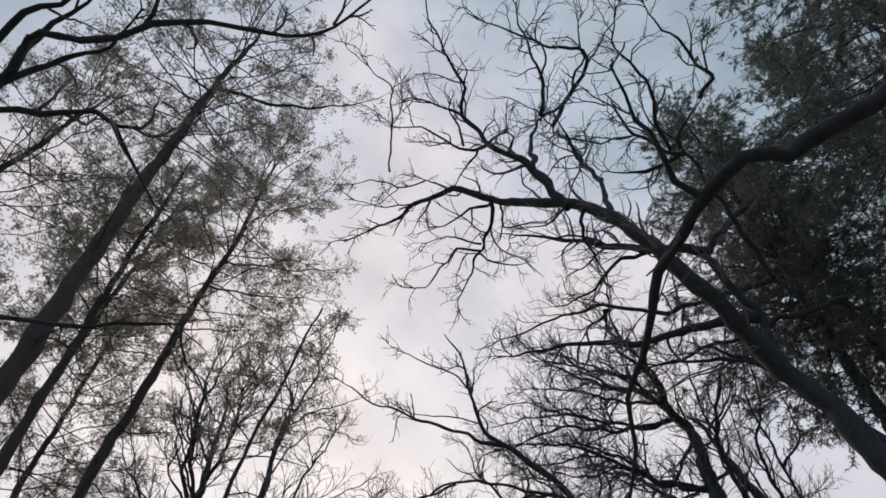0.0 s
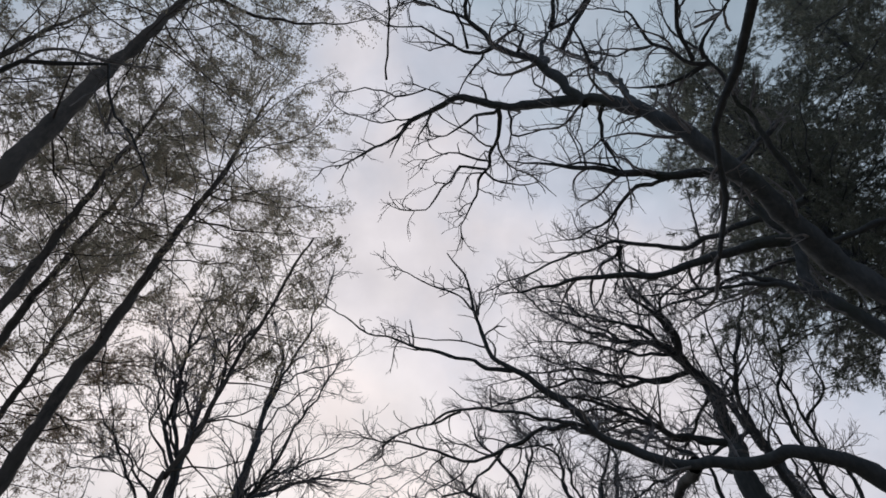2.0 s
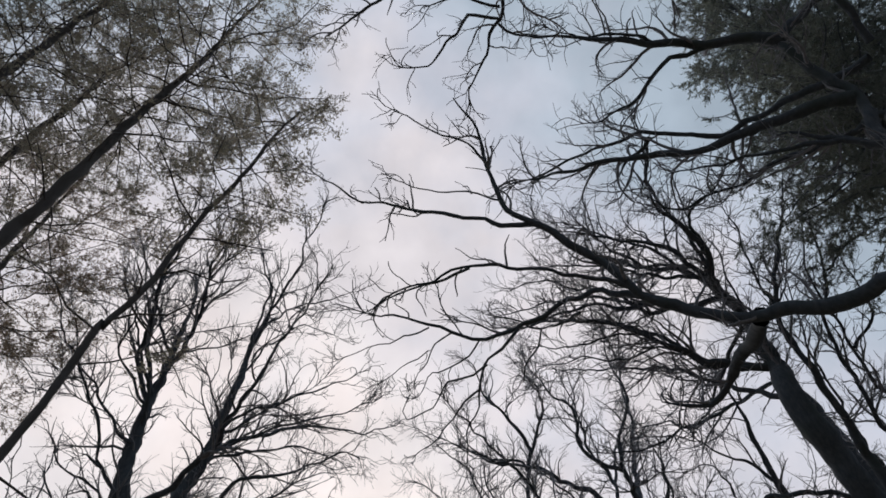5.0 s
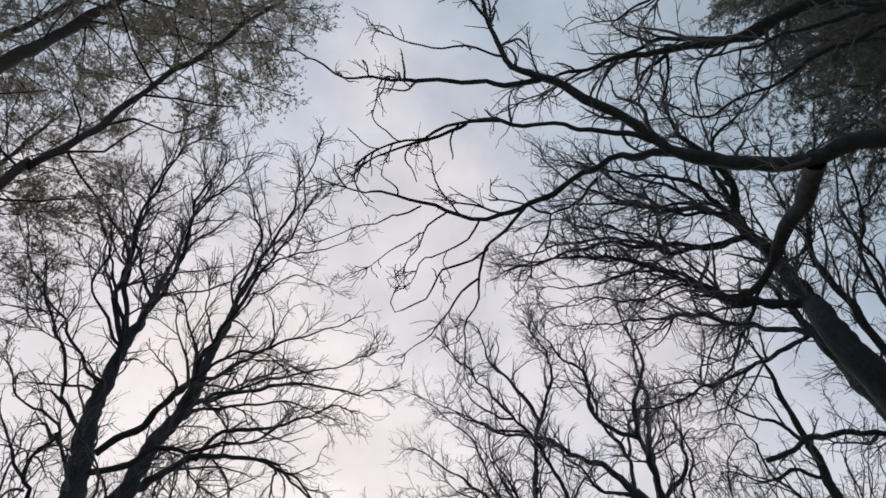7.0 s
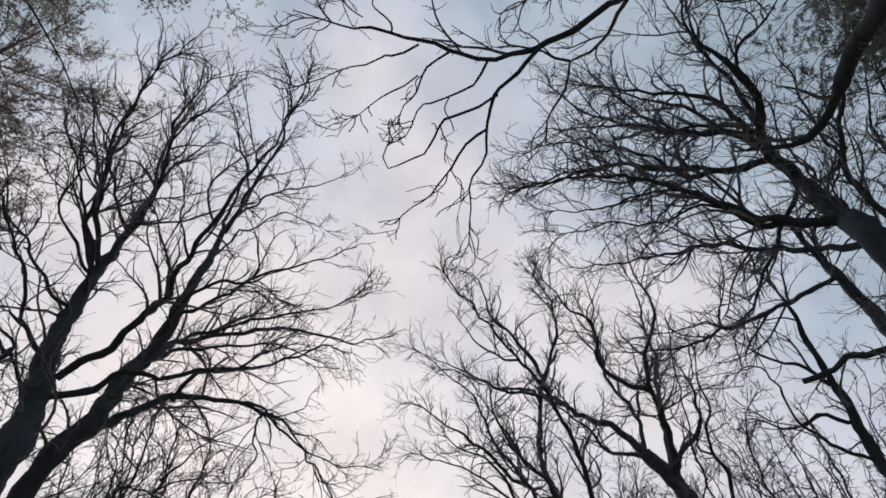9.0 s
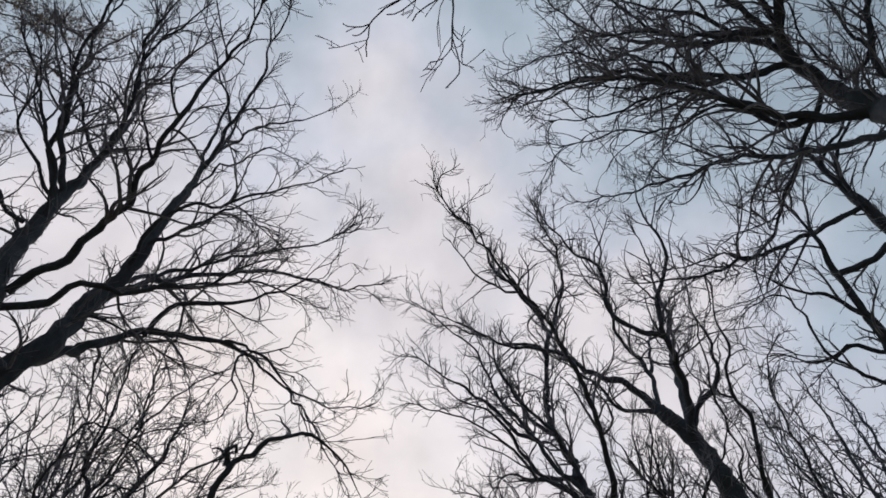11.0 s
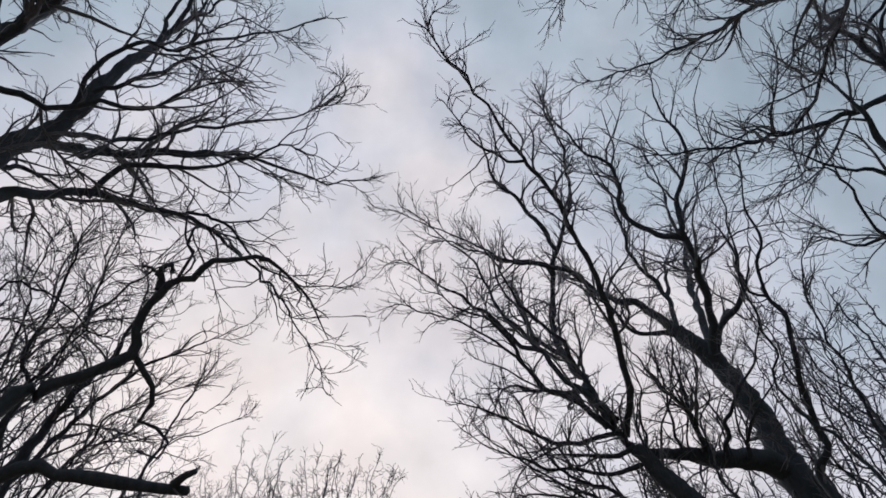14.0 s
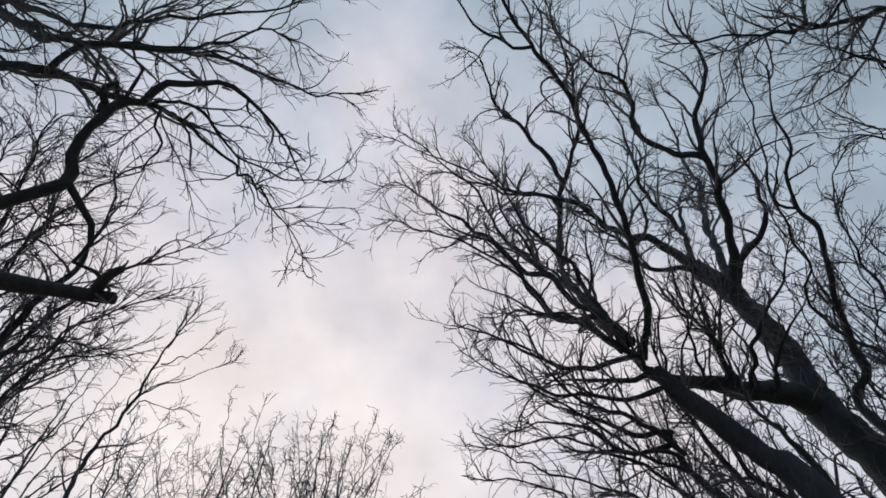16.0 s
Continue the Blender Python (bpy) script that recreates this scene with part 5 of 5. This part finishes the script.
hedge_tree.limb(0.026, 0.010, (-10.30, 34.78, 15.77), (-9.93, 34.58, 16.08), (-9.49, 34.74, 16.15), (-8.96, 35.04, 16.13), dense=0.6)
hedge_tree.crown(first=3.0, reach=2.8, crook=0.13, angle=34)

thicket_tree = Tree("bare_tree", (-10.60, 28.40, -0.10), "bare tree with several slim bent stems", "bare tree", 45, BARK)
thicket_tree.limb(0.20, 0.014, (-10.60, 28.40, -0.10), (-10.30, 28.30, 5.00), (-9.23, 28.30, 10.95), (-8.53, 27.85, 12.07), (-7.89, 27.49, 12.90), (-7.28, 26.62, 14.00), name="trunk", sprout=(0.76, 1.0), flare=0.4, waist=(0.73, 0.127))
thicket_tree.limb(0.091, 0.013, (-9.90, 28.30, 9.00), (-9.33, 27.47, 11.74), (-9.32, 26.88, 12.30), (-8.91, 26.23, 13.18), (-8.47, 25.39, 14.09), (-8.10, 24.92, 14.61), sprout=(0.5, 1.0))
thicket_tree.limb(0.121, 0.013, (-10.40, 28.30, 6.00), (-8.65, 28.18, 10.92), (-8.21, 27.88, 11.42), (-7.52, 27.63, 11.98), (-6.93, 27.39, 12.42), (-6.24, 27.30, 12.78), (-5.50, 27.19, 13.11), sprout=(0.5, 1.0))
thicket_tree.limb(0.074, 0.013, (-10.40, 28.30, 5.60), (-8.61, 28.67, 10.50), (-7.89, 28.33, 11.20), (-7.57, 28.04, 11.57), (-6.66, 27.89, 12.10), (-6.03, 27.95, 12.31), sprout=(0.5, 1.0))
thicket_tree.limb(0.054, 0.013, (-10.40, 28.30, 5.20), (-8.60, 28.79, 10.39), (-8.01, 28.41, 10.99), (-7.21, 28.47, 11.31), (-6.53, 28.54, 11.52), sprout=(0.5, 1.0))
thicket_tree.limb(0.054, 0.013, (-10.20, 28.00, 8.50), (-8.66, 26.92, 11.89), (-8.18, 26.65, 12.47), (-7.94, 26.24, 12.88), (-7.73, 25.75, 13.28), sprout=(0.5, 1.0))
thicket_tree.limb(0.058, 0.013, (-10.20, 28.20, 7.50), (-9.20, 25.80, 9.80), (-7.99, 24.13, 11.02), (-7.57, 24.39, 11.18), (-7.21, 24.66, 11.26), (-6.82, 25.21, 11.12), (-6.50, 25.42, 11.18), sprout=(0.5, 1.0))
thicket_tree.limb(0.095, 0.012, (-10.40, 28.30, 5.50), (-9.21, 27.30, 11.24), (-8.83, 27.08, 11.75), (-8.64, 26.83, 12.27), (-8.36, 26.57, 12.80), (-8.22, 26.45, 13.23), (-8.13, 26.26, 13.71), (-7.96, 25.77, 14.39), (-7.77, 25.37, 15.01), sprout=(0.5, 1.0))
thicket_tree.limb(0.040, 0.012, (-8.34, 26.58, 13.09), (-7.82, 26.43, 13.48), (-7.34, 26.18, 13.95), (-6.71, 26.05, 14.33), (-6.21, 26.05, 14.62), sprout=(0.5, 1.0))
thicket_tree.limb(0.030, 0.012, (-8.39, 26.63, 12.81), (-8.00, 26.60, 13.09), (-7.40, 26.74, 13.26), (-6.79, 26.90, 13.42), sprout=(0.5, 1.0))
thicket_tree.limb(0.075, 0.012, (-10.40, 28.30, 5.50), (-9.97, 27.27, 11.23), (-9.81, 26.96, 11.93), (-9.62, 26.63, 12.64), (-9.55, 26.14, 13.46), (-9.46, 25.61, 14.30), (-9.29, 25.36, 14.96), sprout=(0.5, 1.0))
thicket_tree.limb(0.065, 0.012, (-10.40, 28.30, 5.50), (-9.90, 27.59, 11.62), (-9.64, 27.27, 12.33), (-9.50, 26.91, 13.06), (-9.34, 26.52, 13.82), (-9.31, 26.21, 14.51), (-8.89, 25.76, 15.31), sprout=(0.5, 1.0))
thicket_tree.limb(0.055, 0.012, (-10.40, 28.30, 5.50), (-11.02, 27.53, 11.61), (-11.16, 27.07, 12.73), (-11.21, 26.64, 13.82), (-11.24, 26.39, 14.79), sprout=(0.5, 1.0))
thicket_tree.limb(0.055, 0.012, (-10.40, 28.30, 5.50), (-10.56, 27.56, 11.62), (-10.55, 27.33, 12.58), (-10.52, 27.21, 13.46), (-10.67, 27.04, 14.38), sprout=(0.5, 1.0))
thicket_tree.limb(0.035, 0.012, (-8.98, 27.28, 11.63), (-8.44, 27.34, 11.89), (-7.89, 27.45, 12.12), (-6.91, 27.60, 12.34), sprout=(0.5, 1.0))
thicket_tree.crown(first=3.6, reach=3.0, crook=0.16, angle=34)

leafless_tree = Tree("bare_tree", (-9.60, 20.40, -0.10), "small bare tree with a crooked forked stem", "bare tree", 48, BARK)
leafless_tree.limb(0.13, 0.014, (-9.60, 20.40, -0.10), (-9.40, 20.50, 5.00), (-8.77, 20.35, 9.48), (-8.80, 19.91, 9.99), (-8.62, 19.60, 10.41), (-8.39, 19.60, 10.62), (-8.36, 19.55, 10.86), (-8.75, 19.38, 11.17), (-9.03, 19.42, 11.34), (-9.43, 19.33, 11.58), (-9.71, 19.13, 11.92), (-9.99, 18.85, 12.31), name="trunk", sprout=(0.55, 1.0), flare=0.3)
leafless_tree.limb(0.050, 0.013, (-8.45, 19.68, 10.69), (-8.61, 19.52, 10.92), (-8.97, 19.51, 11.03))
leafless_tree.limb(0.050, 0.013, (-8.35, 19.57, 10.77), (-8.35, 19.90, 10.66), (-8.19, 20.27, 10.53), dense=0.3)
leafless_tree.limb(0.045, 0.013, (-8.69, 19.77, 9.88), (-9.06, 19.63, 10.38), (-9.50, 19.41, 10.92), (-9.78, 19.18, 11.48))
leafless_tree.crown(first=3.6, reach=2.0, crook=0.17, angle=42)

corner_tree = Tree("bare_tree", (-6.60, 2.00, -0.10), "bare tree with a dark limb crossing the sky", "bare tree", 43, BARK)
corner_tree.limb(0.24, 0.014, (-6.60, 2.00, -0.10), (-6.20, 2.00, 4.00), (-4.90, 2.90, 7.40), (-4.32, 2.72, 8.05), (-4.05, 2.42, 8.30), (-3.75, 2.36, 8.25), (-3.54, 2.37, 8.21), (-2.99, 2.42, 8.57), (-2.38, 2.46, 8.90), (-1.77, 2.65, 9.12), (-1.29, 2.75, 9.26), (-0.90, 2.62, 9.42), (-0.60, 2.48, 9.55), name="trunk", sprout=(0.72, 1.0), flare=0.4, waist=(0.69, 0.053))
corner_tree.limb(0.075, 0.012, (-4.70, 2.80, 7.65), (-4.50, 2.41, 8.59), (-4.31, 2.29, 8.68), (-4.07, 2.24, 8.72), (-3.83, 2.20, 8.76), (-3.59, 2.13, 8.82), (-3.29, 2.02, 8.90))
corner_tree.limb(0.055, 0.012, (-4.25, 2.65, 8.12), (-4.02, 2.37, 8.63), (-3.78, 2.25, 8.72), (-3.56, 2.15, 8.80), (-3.38, 2.01, 8.90))
corner_tree.limb(0.045, 0.012, (-4.36, 2.74, 8.02), (-3.91, 2.63, 8.43), (-3.61, 2.59, 8.47), (-3.31, 2.54, 8.51), (-3.13, 2.44, 8.59), (-2.93, 2.27, 8.72))
corner_tree.limb(0.035, 0.010, (-3.01, 2.43, 8.60), (-2.85, 2.27, 8.72), (-2.79, 2.13, 8.83), (-2.75, 1.94, 8.97), dense=0.5)
corner_tree.limb(0.060, 0.018, (-5.60, 2.50, 6.30), (-3.24, 2.33, 6.24), (-2.93, 2.32, 6.25), (-2.67, 2.31, 6.27), (-2.45, 2.31, 6.27), (-2.35, 2.39, 6.21), (-2.15, 2.42, 6.20), name="broken_limb", dense=0.5)
corner_tree.limb(0.025, 0.008, (-2.36, 2.38, 6.22), (-2.31, 2.48, 6.15), (-2.11, 2.76, 5.94), (-2.03, 2.91, 5.84), dense=0.4)
corner_tree.limb(0.055, 0.006, (-6.25, 2.00, 3.40), (-4.60, 2.70, 4.60), (-3.24, 4.06, 5.84), (-2.83, 4.06, 5.84), (-2.50, 4.08, 5.83), (-2.23, 4.08, 5.83), (-2.16, 4.13, 5.80), (-2.20, 4.20, 5.75), (-2.21, 4.27, 5.69), (-2.17, 4.34, 5.64), (-2.07, 4.40, 5.60), (-2.01, 4.50, 5.53), (-1.92, 4.75, 5.34), sprout=(0.75, 1.0), dense=0.35, wobble=0.012, kink=0.01)
corner_tree.crown(first=1.2, reach=1.3, crook=0.19)


def slim_tree(foot, height, seed, stems=9, spread=0.5):
    """A slim bare tree of the far wood: a stem that breaks into steep shoots."""
    tree = Tree("bare_tree", foot, "slim bare tree in the far wood", "bare tree", seed, BARK, "far trees")
    g = tree.rng
    x, y, _ = foot
    fork = height * g.uniform(0.45, 0.6)
    top = (x + g.normal(0, 0.4), y + g.normal(0, 0.4), height)
    tree.limb(0.16, 0.012, foot, (x + g.normal(0, 0.2), y, fork), top, name="trunk", sprout=(0.45, 1.0), flare=0.3)
    for _ in range(stems):
        a, h = g.uniform(0, 6.28), fork * g.uniform(0.85, 1.25)
        out = g.uniform(0.4, 1.2)
        r = (height - h) * spread * out
        tree.limb(0.05, 0.010, (x, y, h), (x + r * 0.5 * math.cos(a), y + r * 0.5 * math.sin(a), h + (height - h) * 0.4), (x + r * math.cos(a), y + r * math.sin(a), height * (g.uniform(0.95, 1.0) - 0.09 * out * out)), step=0.45, wobble=0.08)
    tree.crown(first=2.6, second=3.0, third=0.4, fourth=0.0, reach=1.4, crook=0.22, angle=50, lift=0.02, fine=0.008, single=30)


for n, (x, y, h) in enumerate((
    (-12.0, 45.0, 23.6), (-9.0, 43.0, 22.9), (-6.4, 44.0, 23.0), (-7.0, 46.6, 24.6), (-14.5, 42.0, 22.6), (-10.5, 48.0, 24.8),
    (-8.2, 47.5, 24.6), (-6.1, 45.0, 23.4), (-11.0, 43.5, 23.4), (-13.4, 47.0, 24.2), (4.5, 41.0, 19.5), (6.0, 44.0, 22.0),
    (10.8, 42.0, 23.0), (-7.6, 45.5, 24.4),
)):
    slim_tree((x, y, -0.1), h, 60 + n, spread=0.42)
for n, (x, y, h) in enumerate((
    (-15.5, 38.0, 22.0), (7.2, 39.5, 20.5), (9.6, 38.5, 21.5), (12.4, 37.5, 22.5), (14.6, 35.0, 22.5), (-12.4, 30.2, 17.5),
    (-13.8, 33.5, 19.5), (-15.2, 27.5, 19.5), (13.2, 31.6, 21.0), (-11.8, 26.4, 14.5), (12.6, 34.2, 22.0),
    (11.6, 31.0, 19.5),
)):
    slim_tree((x, y, -0.1), h, 100 + n)
